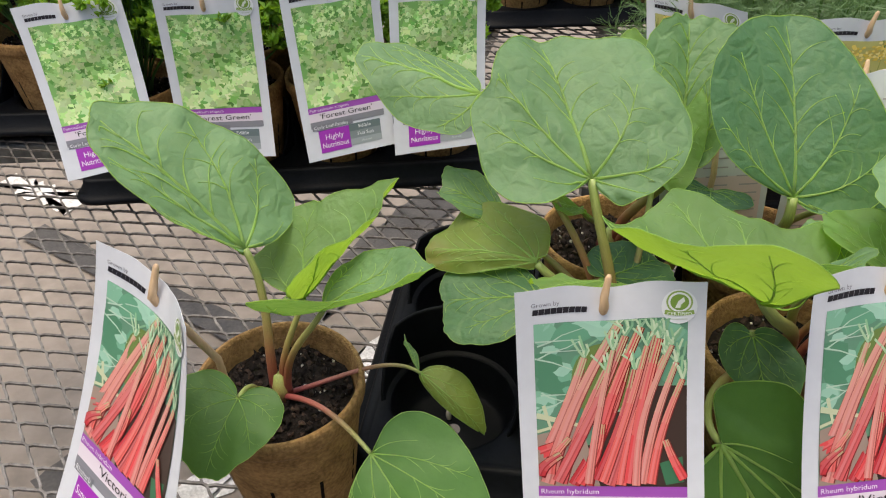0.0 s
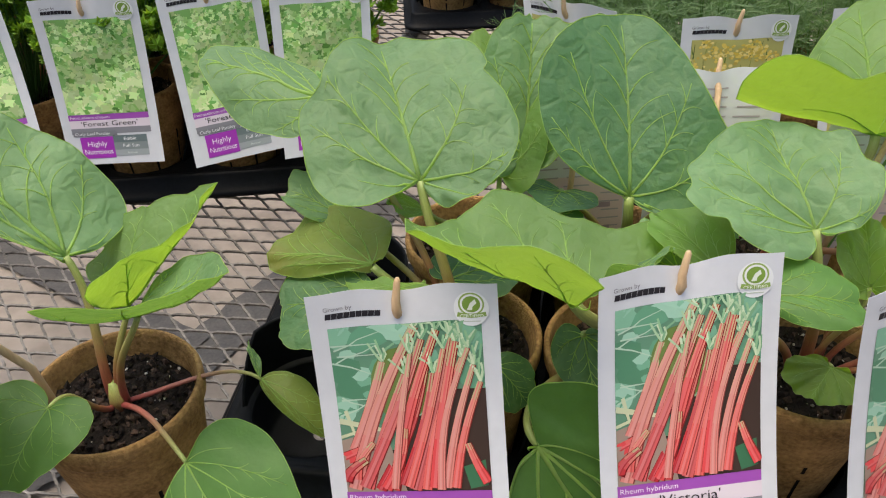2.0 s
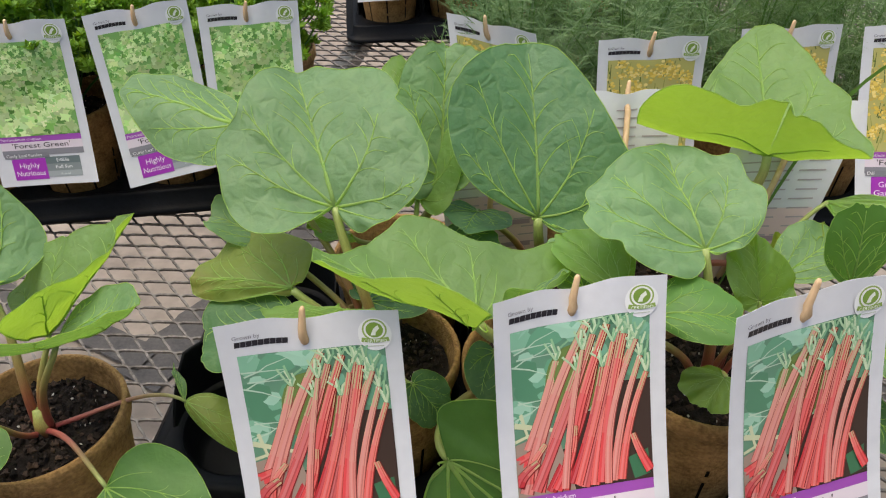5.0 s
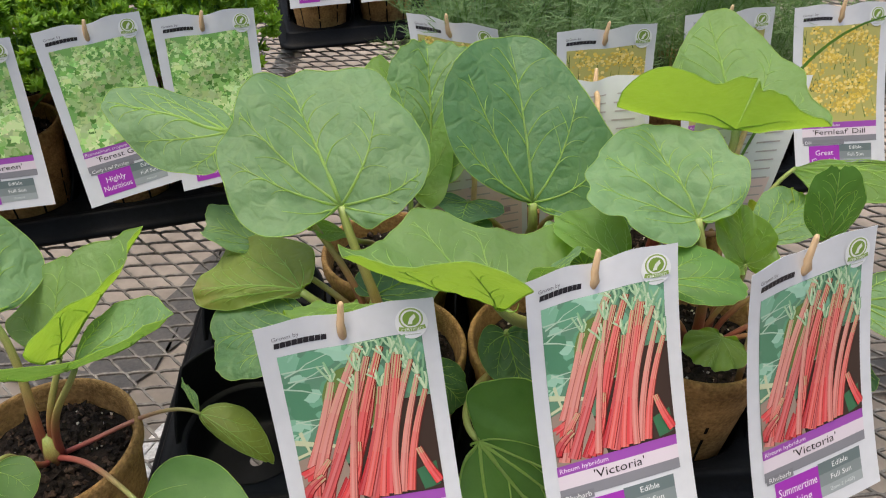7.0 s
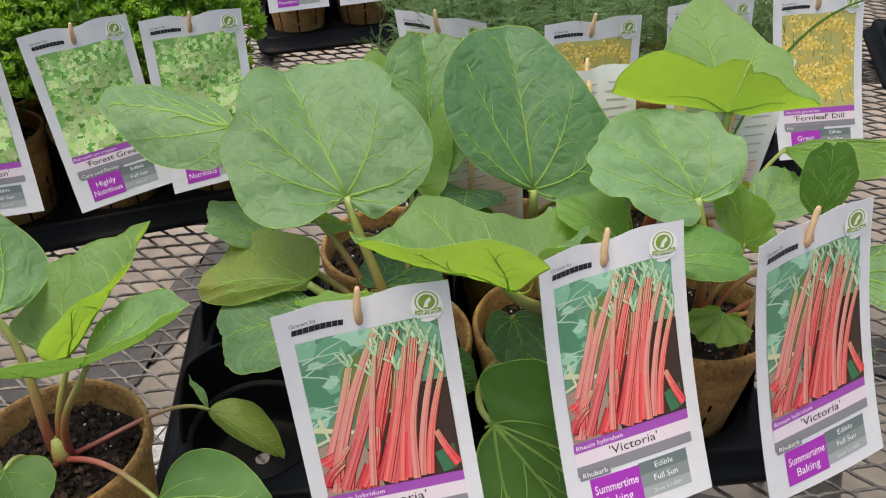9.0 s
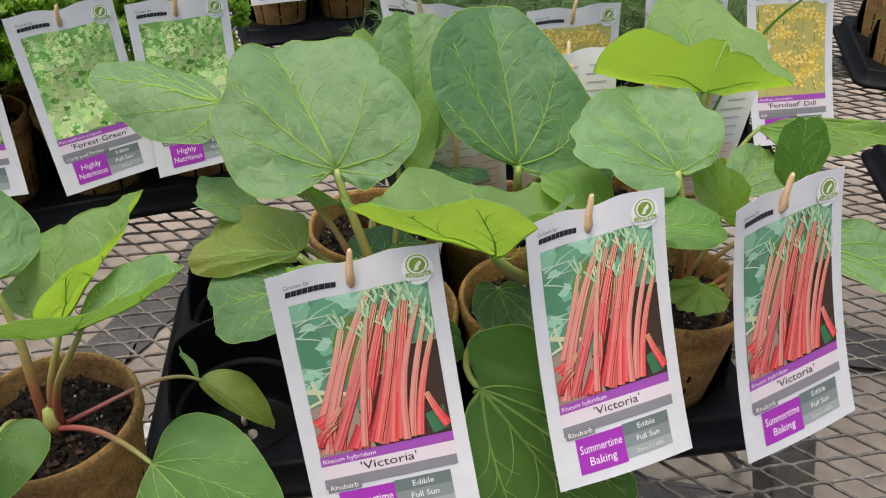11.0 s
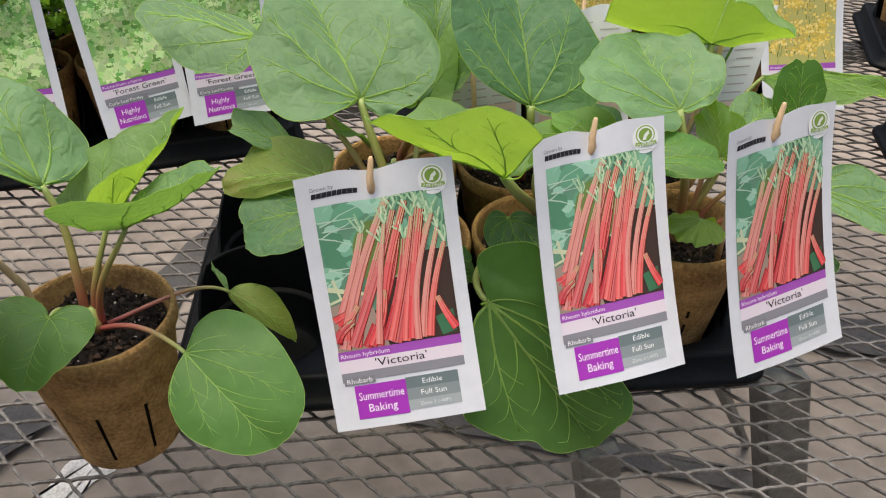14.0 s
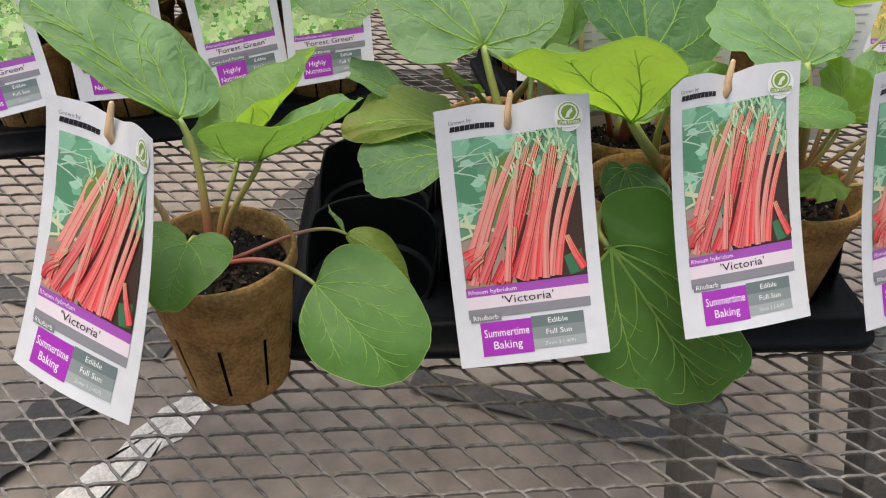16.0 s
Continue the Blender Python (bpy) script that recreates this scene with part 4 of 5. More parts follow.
def letters(body):
    """The outline mesh of a line of text, from 0 to its width, with its height of capitals as 1."""
    if body not in LETTERS:
        cu = bpy.data.curves.new("line", "FONT")
        cu.body, cu.resolution_u = body, 2
        ob = new("line", cu)
        bpy.context.view_layer.update()
        me = ob.evaluated_get(bpy.context.evaluated_depsgraph_get()).to_mesh()
        v = [(q.co.x / 0.7, q.co.y / 0.7) for q in me.vertices]
        f = [tuple(q.vertices) for q in me.polygons]
        x0, x1 = min(q[0] for q in v), max(q[0] for q in v)
        LETTERS[body] = ([(a - x0, b) for a, b in v], f, x1 - x0)
        bpy.data.objects.remove(ob)
        bpy.data.curves.remove(cu)
    return LETTERS[body]


class Sheet:
    """A curved card between four corners; u runs to the right, v down. Prints lie on it in layers."""

    def __init__(self, corners, base, bow=0.004, dip=0.035):
        self.c = [Vector(q) - Vector(base) for q in corners]
        tl, tr, br, bl = self.c
        self.w, self.h = ((tr - tl).length + (br - bl).length) / 2, ((bl - tl).length + (br - tr).length) / 2
        self.n = (tr - tl).cross(tl - bl).normalized()
        self.bow, self.dip, self.clip = bow, dip, None

    def held(self, u, v):
        """Keeps a picture's shapes within its border."""
        c = self.clip
        return (min(max(u, c[0]), c[2]), min(max(v, c[1]), c[3])) if c else (u, v)

    def at(self, u, v, lift=0.0):
        tl, tr, br, bl = self.c
        top = 1 - min(1, v / 0.16) if v < 0.16 else 0
        vv = v + self.dip * top * math.exp(-((u - 0.5) / 0.16) ** 2) - 0.012 * top * math.cos((u - 0.5) * 6.28)
        p = tl * (1 - u) * (1 - vv) + tr * u * (1 - vv) + br * u * vv + bl * (1 - u) * vv
        fold = self.bow * math.sin(math.pi * u) * (1.0 - 1.4 * v) - 0.0035 * top * math.exp(-((u - 0.5) / 0.10) ** 2)
        fold += 0.006 * (v - 0.5) ** 2 * 4 - 0.003
        return p + self.n * (fold + 0.7 * lift)


def patch_of(s, sheet, u0, v0, u1, v1, layer, mat, nu=10, nv=6):
    nu, nv = max(nu, 16), max(nv, 4)
    pts = [sheet.at(u0 + (u1 - u0) * i / nu, v0 + (v1 - v0) * j / nv, layer) for j in range(nv + 1) for i in range(nu + 1)]
    s.add(pts, [(j * (nu + 1) + i, (j + 1) * (nu + 1) + i, (j + 1) * (nu + 1) + i + 1, j * (nu + 1) + i + 1) for j in range(nv) for i in range(nu)], mat)


def shape_of(s, sheet, outline, layer, mat):
    """A small flat shape, fanned from its middle."""
    cu, cv = sum(q[0] for q in outline) / len(outline), sum(q[1] for q in outline) / len(outline)
    pts = [sheet.at(cu, cv, layer)] + [sheet.at(u, v, layer) for u, v in outline]
    n = len(outline)
    s.add(pts, [(0, 1 + (i + 1) % n, 1 + i) for i in range(n)], mat)


def ribbon_of(s, sheet, line, w0, w1, layer, mat):
    pts, n = [], len(line)
    for i, (u, v) in enumerate(line):
        a, b = line[max(0, i - 1)], line[min(n - 1, i + 1)]
        du, dv = (b[0] - a[0]) * sheet.w, (b[1] - a[1]) * sheet.h
        k = math.hypot(du, dv) or 1
        w = (w0 + (w1 - w0) * i / (n - 1)) / 2
        for sg in (1, 0, -1):
            pts.append(sheet.at(*sheet.held(u + sg * -dv / k * w, v + sg * du / k * w * sheet.w / sheet.h), layer))
    s.add(pts, [(i * 3 + e, i * 3 + e + 1, i * 3 + e + 4, i * 3 + e + 3) for i in range(n - 1) for e in (0, 1)], mat)


def text_of(s, sheet, body, u, v, high, layer, mat, align="left", wide=1.0, fit=None):
    """Text with its baseline at v; high: the capitals' height as a share of the card's height."""
    pts, faces, width = letters(body)
    k = high * sheet.h
    sx = k * wide
    if fit:
        sx = fit * sheet.w / width
    full = width * sx / sheet.w
    u0 = u - (full / 2 if align == "centre" else full if align == "right" else 0)
    s.add([sheet.at(u0 + a * sx / sheet.w, v - b * k / sheet.h, layer) for a, b in pts], faces, mat)


class Print:
    def __init__(self):
        self.s, self.mats = Soup(), []

    def m(self, *rgb):
        mat = ink(*rgb)
        if mat not in self.mats:
            self.mats.append(mat)
        return self.mats.index(mat)

    def make(self, name, parent, label):
        return self.s.make(name, self.mats, parent, label, smooth=False)


def inside(line, box):
    return [(min(max(u, box[0]), box[2]), min(max(v, box[1]), box[3])) for u, v in line]


def rhubarb_photo(p, sheet, box, seed):
    """Red stalks fanned over leaves."""
    rng = random.Random(77)
    u0, v0, u1, v1 = box
    W, H = u1 - u0, v1 - v0
    L = 0.0003
    patch_of(p.s, sheet, u0, v0, u1, v1, L, p.m(104, 150, 122), 28, 30)
    greens = [(134, 190, 158), (122, 180, 148), (150, 200, 172), (106, 166, 132), (162, 208, 182), (88, 142, 110)]
    for k in range(46):
        u, v = rng.uniform(0, 1), rng.uniform(0, 0.62) ** 1.2
        r = rng.uniform(0.06, 0.17)
        n = 9
        a0 = rng.uniform(0, 6)
        o = [(u0 + W * (u + r * rng.uniform(0.6, 1) * math.cos(a0 + 6.283 * i / n)), v0 + H * (v + 0.62 * r * rng.uniform(0.6, 1) * math.sin(a0 + 6.283 * i / n))) for i in range(n)]
        shape_of(p.s, sheet, inside(o, box), L + 0.00014 + 0.00005 * (k % 5), p.m(*greens[rng.randrange(6)]))
    for k in range(8):
        v = rng.uniform(0.05, 0.6)
        ribbon_of(p.s, sheet, inside([(u0 + W * (0.02 + 0.3 * t + 0.02 * math.sin(7 * t + k)), v0 + H * (v + 0.1 * (t - 0.5) * (k % 3 - 1))) for t in (0, 0.3, 0.6, 1)], box), 0.010, 0.004, L + 0.00042, p.m(186, 214, 190))
    shape_of(p.s, sheet, [(u0 + W * (0.44 + 0.2 * math.cos(a)), v0 + H * (0.36 + 0.22 * math.sin(a))) for a in [6.283 * i / 20 for i in range(20)]], L + 0.00046, p.m(112, 136, 74))
    for q0, r0, q1 in ((0.62, 0.40, 1.0), (0.38, 0.55, 0.62), (0.24, 0.75, 0.38)):
        patch_of(p.s, sheet, u0 + W * q0, v0 + H * r0, u0 + W * q1, v1, L + 0.00046, p.m(70, 56, 50), 16, 16)
    shape_of(p.s, sheet, [(u0 + W * q, v0 + H * r) for q, r in ((0.0, 0.68), (0.3, 0.62), (0.42, 1.0), (0.0, 1.0))], L + 0.00046, p.m(160, 140, 126))
    shape_of(p.s, sheet, [(u0 + W * q, v0 + H * r) for q, r in ((0.82, 0.86), (0.97, 0.82), (0.98, 0.97), (0.86, 0.99))], L + 0.0005, p.m(66, 116, 84))
    for a, b, w in (((0.0, 0.56), (0.3, 0.63), 0.035), ((0.05, 0.5), (0.1, 0.66), 0.022), ((0.0, 0.66), (0.25, 0.6), 0.02)):
        ribbon_of(p.s, sheet, [(u0 + W * (a[0] + (b[0] - a[0]) * t), v0 + H * (a[1] + (b[1] - a[1]) * t)) for t in (0, 0.5, 1)], w, w * 0.6, L + 0.0005, p.m(206, 212, 172))
    # stalks: foot, top, width, tone
    reds = [(230, 82, 84), (214, 98, 98), (198, 62, 68), (224, 136, 126), (232, 106, 100)]
    stalks = [((0.02, 0.86), (0.33, 0.22), 0.075, 3), ((0.0, 0.80), (0.2, 0.72), 0.09, 0), ((0.06, 0.98), (0.56, 0.02), 0.085, 3), ((0.16, 0.98), (0.47, 0.30), 0.06, 1), ((0.24, 0.99), (0.62, 0.24), 0.07, 2),
              ((0.13, 0.97), (0.60, 0.10), 0.07, 1), ((0.33, 0.99), (0.70, 0.05), 0.075, 0), ((0.40, 0.96), (0.66, 0.30), 0.06, 2), ((0.48, 0.99), (0.79, 0.08), 0.075, 1), ((0.56, 0.99), (0.86, 0.22), 0.06, 4),
              ((0.62, 0.98), (0.82, 0.12), 0.075, 0), ((0.70, 0.98), (0.93, 0.26), 0.055, 3), ((0.76, 0.98), (0.97, 0.36), 0.055, 4), ((0.28, 0.98), (0.44, 0.62), 0.07, 0), ((0.98, 0.95), (0.86, 0.72), 0.06, 0), ((0.08, 0.92), (0.22, 0.70), 0.06, 4), ((0.34, 0.98), (0.52, 0.18), 0.05, 3), ((0.44, 0.97), (0.74, 0.16), 0.055, 4), ((0.66, 0.99), (0.90, 0.16), 0.05, 3), ((0.0, 0.93), (0.16, 0.80), 0.08, 2)]
    for k, (f, t, w, tone) in enumerate(stalks):
        bend = rng.uniform(-0.06, 0.05)
        line = [(u0 + W * (f[0] + (t[0] - f[0]) * q + bend * math.sin(3.1416 * q)), v0 + H * (f[1] + (t[1] - f[1]) * q)) for q in [i / 24 for i in range(25)]]
        base, lay = reds[tone], L + 0.0006 + 0.00006 * k
        ribbon_of(p.s, sheet, inside(line, box), w * W * 1.22, w * W * 0.74, lay, p.m(*[int(c * f2) for c, f2 in zip(base, (0.66, 0.5, 0.5))]))
        for i0, i1, blend, end in ((0, 8, 0.0, (226, 196, 168)), (8, 14, 0.22, (226, 196, 168)), (14, 20, 0.45, (226, 200, 168)), (20, 24, 0.75, (186, 206, 152))):
            tint = [int(c * (1 - blend) + e * blend) for c, e in zip(base, end)]
            wa, wb = [w * W * (1.06 - 0.44 * i / 24) for i in (i0, i1)]
            ribbon_of(p.s, sheet, inside([(u - 0.003, v) for u, v in line[i0:i1 + 1]], box), wa, wb, lay + 0.000025, p.m(*tint))
        ribbon_of(p.s, sheet, inside([(u - 0.008, v) for u, v in line], box), w * W * 0.3, w * W * 0.15, lay + 0.00004, p.m(*[min(255, int(c * 0.82 + 42)) for c in base]))
        ribbon_of(p.s, sheet, inside([(u + 0.007, v) for u, v in line], box), w * W * 0.14, w * W * 0.08, lay + 0.00005, p.m(*[int(c * 0.88) for c in base]))
        if t[1] < 0.4:
            for j in range(5):
                e = [(line[-1][0] + W * (0.022 * (j - 2) + rng.uniform(-0.02, 0.02)) * q * 1.6, line[-1][1] - H * rng.uniform(0.08, 0.14) * q) for q in (0, 0.5, 1)]
                ribbon_of(p.s, sheet, inside(e, box), 0.014, 0.012, lay - 0.00003, p.m(*((172, 208, 166), (204, 222, 186), (150, 198, 152), (190, 214, 176), (134, 184, 142))[j]))


def parsley_photo(p, sheet, box, seed):
    rng = random.Random(31)
    u0, v0, u1, v1 = box
    W, H = u1 - u0, v1 - v0
    patch_of(p.s, sheet, u0, v0, u1, v1, 0.0003, p.m(126, 178, 100), 28, 30)
    tones = [(196, 230, 150), (214, 240, 168), (146, 202, 112), (204, 236, 162), (112, 168, 84), (206, 236, 164), (172, 220, 134)]
    for k in range(170):
        v = k / 170
        u = rng.uniform(0.02, 0.98)
        R = 0.05 + 0.07 * v * rng.uniform(0.6, 1.2)
        shade = 1.06 + 0.13 * math.sin(5 + 9 * v + 4 * u)
        for j in range(9):
            a, q = rng.uniform(0, 6.283), R * math.sqrt(rng.random())
            cu, cv = u + q * math.cos(a), v + 0.6 * q * math.sin(a)
            tone = [min(255, int(c * shade * (1.0 - 0.02 * j))) for c in tones[rng.randrange(7)]]
            n, a0, r = 9, rng.uniform(0, 6), R * rng.uniform(0.42, 0.85)
            o = [(u0 + W * (cu + (r if i % 2 else r * 0.55) * math.cos(a0 + 6.283 * i / n)), v0 + H * (cv + 0.75 * (r if i % 2 else r * 0.55) * math.sin(a0 + 6.283 * i / n))) for i in range(n)]
            shape_of(p.s, sheet, inside(o, box), 0.00046 + 0.00003 * ((k * 9 + j) % 17), p.m(*[c // 12 * 12 for c in tone]))


def dill_photo(p, sheet, box, seed):
    rng = random.Random(41)
    u0, v0, u1, v1 = box
    W, H = u1 - u0, v1 - v0
    patch_of(p.s, sheet, u0, v0, u1, v1, 0.0003, p.m(190, 184, 112), 28, 30)
    for k in range(60):
        u, v = rng.uniform(0, 1), rng.uniform(0, 1)
        ribbon_of(p.s, sheet, inside([(u0 + W * (u + 0.05 * math.sin(k) * t), v0 + H * (v - 0.14 * t)) for t in (0, 0.5, 1)], box), 0.012, 0.004, 0.00044, p.m(*((98, 122, 46), (150, 158, 84), (86, 104, 52))[k % 3]))
    for k in range(70):
        u, v, R = rng.uniform(0.05, 0.95), rng.uniform(0.04, 0.9), rng.uniform(0.08, 0.15)
        for i in range(15):
            a, q, r = rng.uniform(0, 6.283), math.sqrt(rng.random()), rng.uniform(0.012, 0.026)
            cu, cv = u + R * q * math.cos(a), v + 0.5 * R * q * math.sin(a)
            o = [(u0 + W * (cu + r * math.cos(1.05 * j)), v0 + H * (cv + 0.7 * r * math.sin(1.05 * j))) for j in range(6)]
            shape_of(p.s, sheet, inside(o, box), 0.0005 + 0.00003 * (i % 9) + 0.00003 * (k % 7), p.m(*((244, 214, 108), (228, 196, 84), (250, 228, 146), (206, 180, 90))[rng.randrange(4)]))


KINDS = {
    "rhubarb": (rhubarb_photo, "Rheum hybridum", "'Victoria'", "Rhubarb", ("Summertime", "Baking"), "Zone 3 (-40F)"),
    "parsley": (parsley_photo, "Petroselinum crispum", "'Forest Green'", "Curly Leaf Parsley", ("Highly", "Nutritious"), "Annual"),
    "dill": (dill_photo, "Anethum graveolens", "'Fernleaf' Dill", "Dill", ("Great", "Garnish"), "Annual"),
}


def plant_tag(kind, corners, foot, label, bow=0.004, back=False, rise=0.014, dip=0.035):
    """A printed card held on a wooden stake. corners: top left, top right, bottom right, bottom left; foot: where the stake enters the soil."""
    tag = thing("plant_tag", foot, label, "plant tag", kind + " tags")
    sh = Sheet(corners, foot, bow, dip)
    # the card, with its thickness
    s, nu, nv, th = Soup(), 28, 26, 0.0004
    k = nu + 1
    for lift in (0.0, -th):
        s.v += [tuple(sh.at(i / nu, j / nv, lift)) for j in range(nv + 1) for i in range(nu + 1)]
    o = (nv + 1) * k
    s.uv = [(0, 0)] * len(s.v)
    for j in range(nv):
        for i in range(nu):
            a = j * k + i
            s.f += [(a, a + k, a + k + 1, a + 1), (o + a, o + a + 1, o + a + k + 1, o + a + k)]
    ring = [i for i in range(k)] + [j * k + nu for j in range(1, nv + 1)] + [nv * k + i for i in range(nu - 1, -1, -1)] + [j * k for j in range(nv - 1, 0, -1)]
    e, r = len(s.v), len(ring)
    s.v += [s.v[i] for i in ring] + [s.v[o + i] for i in ring]
    s.uv = [(0, 0)] * len(s.v)
    s.f += [(e + i, e + (i + 1) % r, e + r + (i + 1) % r, e + r + i) for i in range(r)]
    s.m = [0] * len(s.f)
    card = s.make("card", [M_CARD], tag, "white glossy card")
    photo, latin, name, common, motto, zone = KINDS[kind]
    pr = Print()
    if back:
        rng = random.Random(8)
        patch_of(pr.s, sh, 0.06, 0.55, 0.94, 0.96, -0.0007, pr.m(226, 200, 200), 28, 12)
        for j in range(16):
            v = 0.10 + 0.05 * j
            for i in range(3):
                ribbon_of(pr.s, sh, [(0.1 + 0.28 * i + t * rng.uniform(0.16, 0.25), v) for t in (0, 0.5, 1)], 0.014, 0.014, -0.001, pr.m(176, 168, 172))
        for j, v in enumerate((0.72, 0.86)):
            ribbon_of(pr.s, sh, [(0.18 + 0.6 * t, v) for t in (0, 0.5, 1)], 0.05, 0.05, -0.0011, pr.m(168, 146, 158))
        pr.make("print", card, "rows of small grey print")
    else:
        box = (0.095, 0.122, 0.908, 0.690)
        sh.clip = box
        photo(pr, sh, box, 0)
        sh.clip = None
        pr.make("photo", card, "printed colour picture of " + kind)
        pr = Print()
        A = 0.0005
        patch_of(pr.s, sh, 0.09, 0.690, 0.908, 0.726, A, pr.m(162, 84, 176), 12, 2)
        text_of(pr.s, sh, latin, 0.105, 0.716, 0.0165, A + 0.0004, pr.m(240, 226, 240), wide=1.15)
        patch_of(pr.s, sh, 0.09, 0.726, 0.908, 0.775, A, pr.m(226, 214, 222), 12, 3)
        text_of(pr.s, sh, name, 0.495, 0.763, 0.030, A + 0.0004, pr.m(42, 36, 40), "centre", fit=0.345 if kind == "rhubarb" else 0.58)
        patch_of(pr.s, sh, 0.09, 0.775, 0.908, 0.812, A, pr.m(136, 136, 142), 12, 2)
        patch_of(pr.s, sh, 0.10, 0.795, 0.305 if kind == "rhubarb" else 0.55, 0.825, A + 0.0003, pr.m(128, 128, 134), 6, 2)
        text_of(pr.s, sh, common, 0.118, 0.818, 0.0185, A + 0.0006, pr.m(240, 240, 240), wide=1.1)
        pr.make("name_panel", card, "purple and grey printed panel with the plant name")
        pr = Print()
        patch_of(pr.s, sh, 0.158, 0.830, 0.498, 0.962, A, pr.m(164, 58, 176), 6, 4)
        text_of(pr.s, sh, motto[0], 0.328, 0.888, 0.031, A + 0.0004, pr.m(252, 246, 252), "centre", fit=0.30 if kind == "rhubarb" else 0.2)
        text_of(pr.s, sh, motto[1], 0.328, 0.936, 0.031, A + 0.0004, pr.m(252, 246, 252), "centre", fit=0.19 if kind == "rhubarb" else 0.29)
        pr.make("motto_panel", card, "purple printed panel with white lettering")
        pr = Print()
        patch_of(pr.s, sh, 0.498, 0.826, 0.852, 0.870, A, pr.m(106, 120, 120), 6, 2)
        text_of(pr.s, sh, "Edible", 0.675, 0.857, 0.020, A + 0.0004, pr.m(240, 244, 244), "centre", wide=1.15)
        patch_of(pr.s, sh, 0.498, 0.870, 0.852, 0.915, A, pr.m(132, 142, 142), 6, 2)
        text_of(pr.s, sh, "Full Sun", 0.675, 0.900, 0.020, A + 0.0004, pr.m(244, 246, 246), "centre", wide=1.15)
        patch_of(pr.s, sh, 0.498, 0.915, 0.852, 0.953, A, pr.m(160, 168, 168), 6, 2)
        text_of(pr.s, sh, zone, 0.675, 0.940, 0.013, A + 0.0004, pr.m(212, 220, 220), "centre", wide=1.15)
        pr.make("facts_panel", card, "grey printed panel with white lettering")
        pr = Print()
        # header: small words, a dark slanted word mark as a plain bar, and a green seal
        text_of(pr.s, sh, "Grown by", 0.085, 0.062, 0.015, 0.0003, pr.m(120, 118, 124))
        for j in range(9):
            q = 0.088 + 0.0325 * j
            shape_of(pr.s, sh, [(q + 0.006, 0.070), (q + 0.0365, 0.070), (q + 0.0315, 0.090), (q + 0.001, 0.090)], 0.0003, pr.m(46, 44, 50))
        pr.make("word_mark", card, "dark slanted printed mark")
        pr = Print()
        cu, cv, r = 0.86, 0.068, 0.068
        asp = sh.w / sh.h
        ring_o = [(cu + r * 1.35 * math.cos(6.283 * i / 28), cv + 0.016 + r * 1.5 * asp * math.sin(6.283 * i / 28)) for i in range(28)]
        shape_of(pr.s, sh, ring_o, 0.0011, pr.m(238, 240, 240))
        for rad, col, lay in ((1.0, (150, 176, 96), 0.0013), (0.86, (238, 240, 236), 0.00145), (0.70, (126, 158, 70), 0.0016)):
            shape_of(pr.s, sh, [(cu + r * rad * math.cos(6.283 * i / 28), cv + r * rad * asp * math.sin(6.283 * i / 28)) for i in range(28)], lay, pr.m(*col))
        shape_of(pr.s, sh, [(cu + r * a, cv + r * asp * b) for a, b in ((-0.35, 0.5), (-0.1, -0.1), (0.3, -0.45), (0.4, -0.1), (0.1, 0.2), (0.05, 0.5))], 0.00175, pr.m(232, 238, 224))
        ribbon_of(pr.s, sh, [(cu - 0.075 + 0.15 * t, cv + 0.033 + 0.006 * math.sin(3.14 * t)) for t in (0, 0.25, 0.5, 0.75, 1)], 0.026, 0.026, 0.0018, pr.m(142, 170, 88))
        text_of(pr.s, sh, "CERTIFIED", cu, cv + 0.0445, 0.0115, 0.0021, pr.m(246, 250, 240), "centre", fit=0.125)
        ribbon_of(pr.s, sh, [(cu - 0.045 + 0.09 * t, cv + 0.058) for t in (0, 0.5, 1)], 0.005, 0.005, 0.0016, pr.m(190, 200, 180))
        pr.make("seal", card, "round green printed seal")
    # the stake comes from the soil behind the card and through it near the top edge
    a = sh.at(0.47, 0.098, 0.0) + sh.n * 0.0005
    b = sh.at(0.47, 0.03, 0.0) + sh.n * 0.0035
    tip = b + (b - a).normalized() * rise + Vector((0.16, 0, 0)) * rise
    t = Soup()
    t.tube([Vector((0, 0, -0.01)), a * 0.5 - sh.n * 0.012 + Vector((0, 0, 0.004)), a - sh.n * 0.003, a + (b - a) * 0.5 + sh.n * 0.001, b, tip - (tip - b) * 0.12, tip], [0.0025, 0.0025, 0.0025, 0.0026, 0.0023, 0.0017, 0.0010], 10)
    t.make("stake", [M_STAKE], tag, "pale round wooden stake")
    return tag


RH = "white card tag picturing red rhubarb stalks, on wooden stake"
plant_tag("rhubarb", ((-0.158, 0.366, 0.273), (-0.087, 0.296, 0.274), (-0.126, 0.243, 0.113), (-0.206, 0.304, 0.118)), (-0.112, 0.372, 0.118), "white card tag picturing rhubarb, on a stake in loose pot", bow=-0.0116)
plant_tag("rhubarb", ((0.067, 0.343, 0.258), (0.167, 0.347, 0.263), (0.177, 0.268, 0.109), (0.078, 0.278, 0.097)), (0.130, 0.400, 0.118), RH, bow=-0.0028)
plant_tag("rhubarb", ((0.217, 0.340, 0.271), (0.315, 0.359, 0.272), (0.323, 0.275, 0.117), (0.225, 0.262, 0.119)), (0.268, 0.392, 0.118), RH, bow=-0.007, rise=0.014)
plant_tag("rhubarb", ((0.336, 0.314, 0.280), (0.433, 0.346, 0.279), (0.447, 0.276, 0.120), (0.351, 0.254, 0.118)), (0.402, 0.375, 0.118), RH, bow=-0.0046, rise=0.016)
BK = "white card tag turned about, its grey-printed back showing"
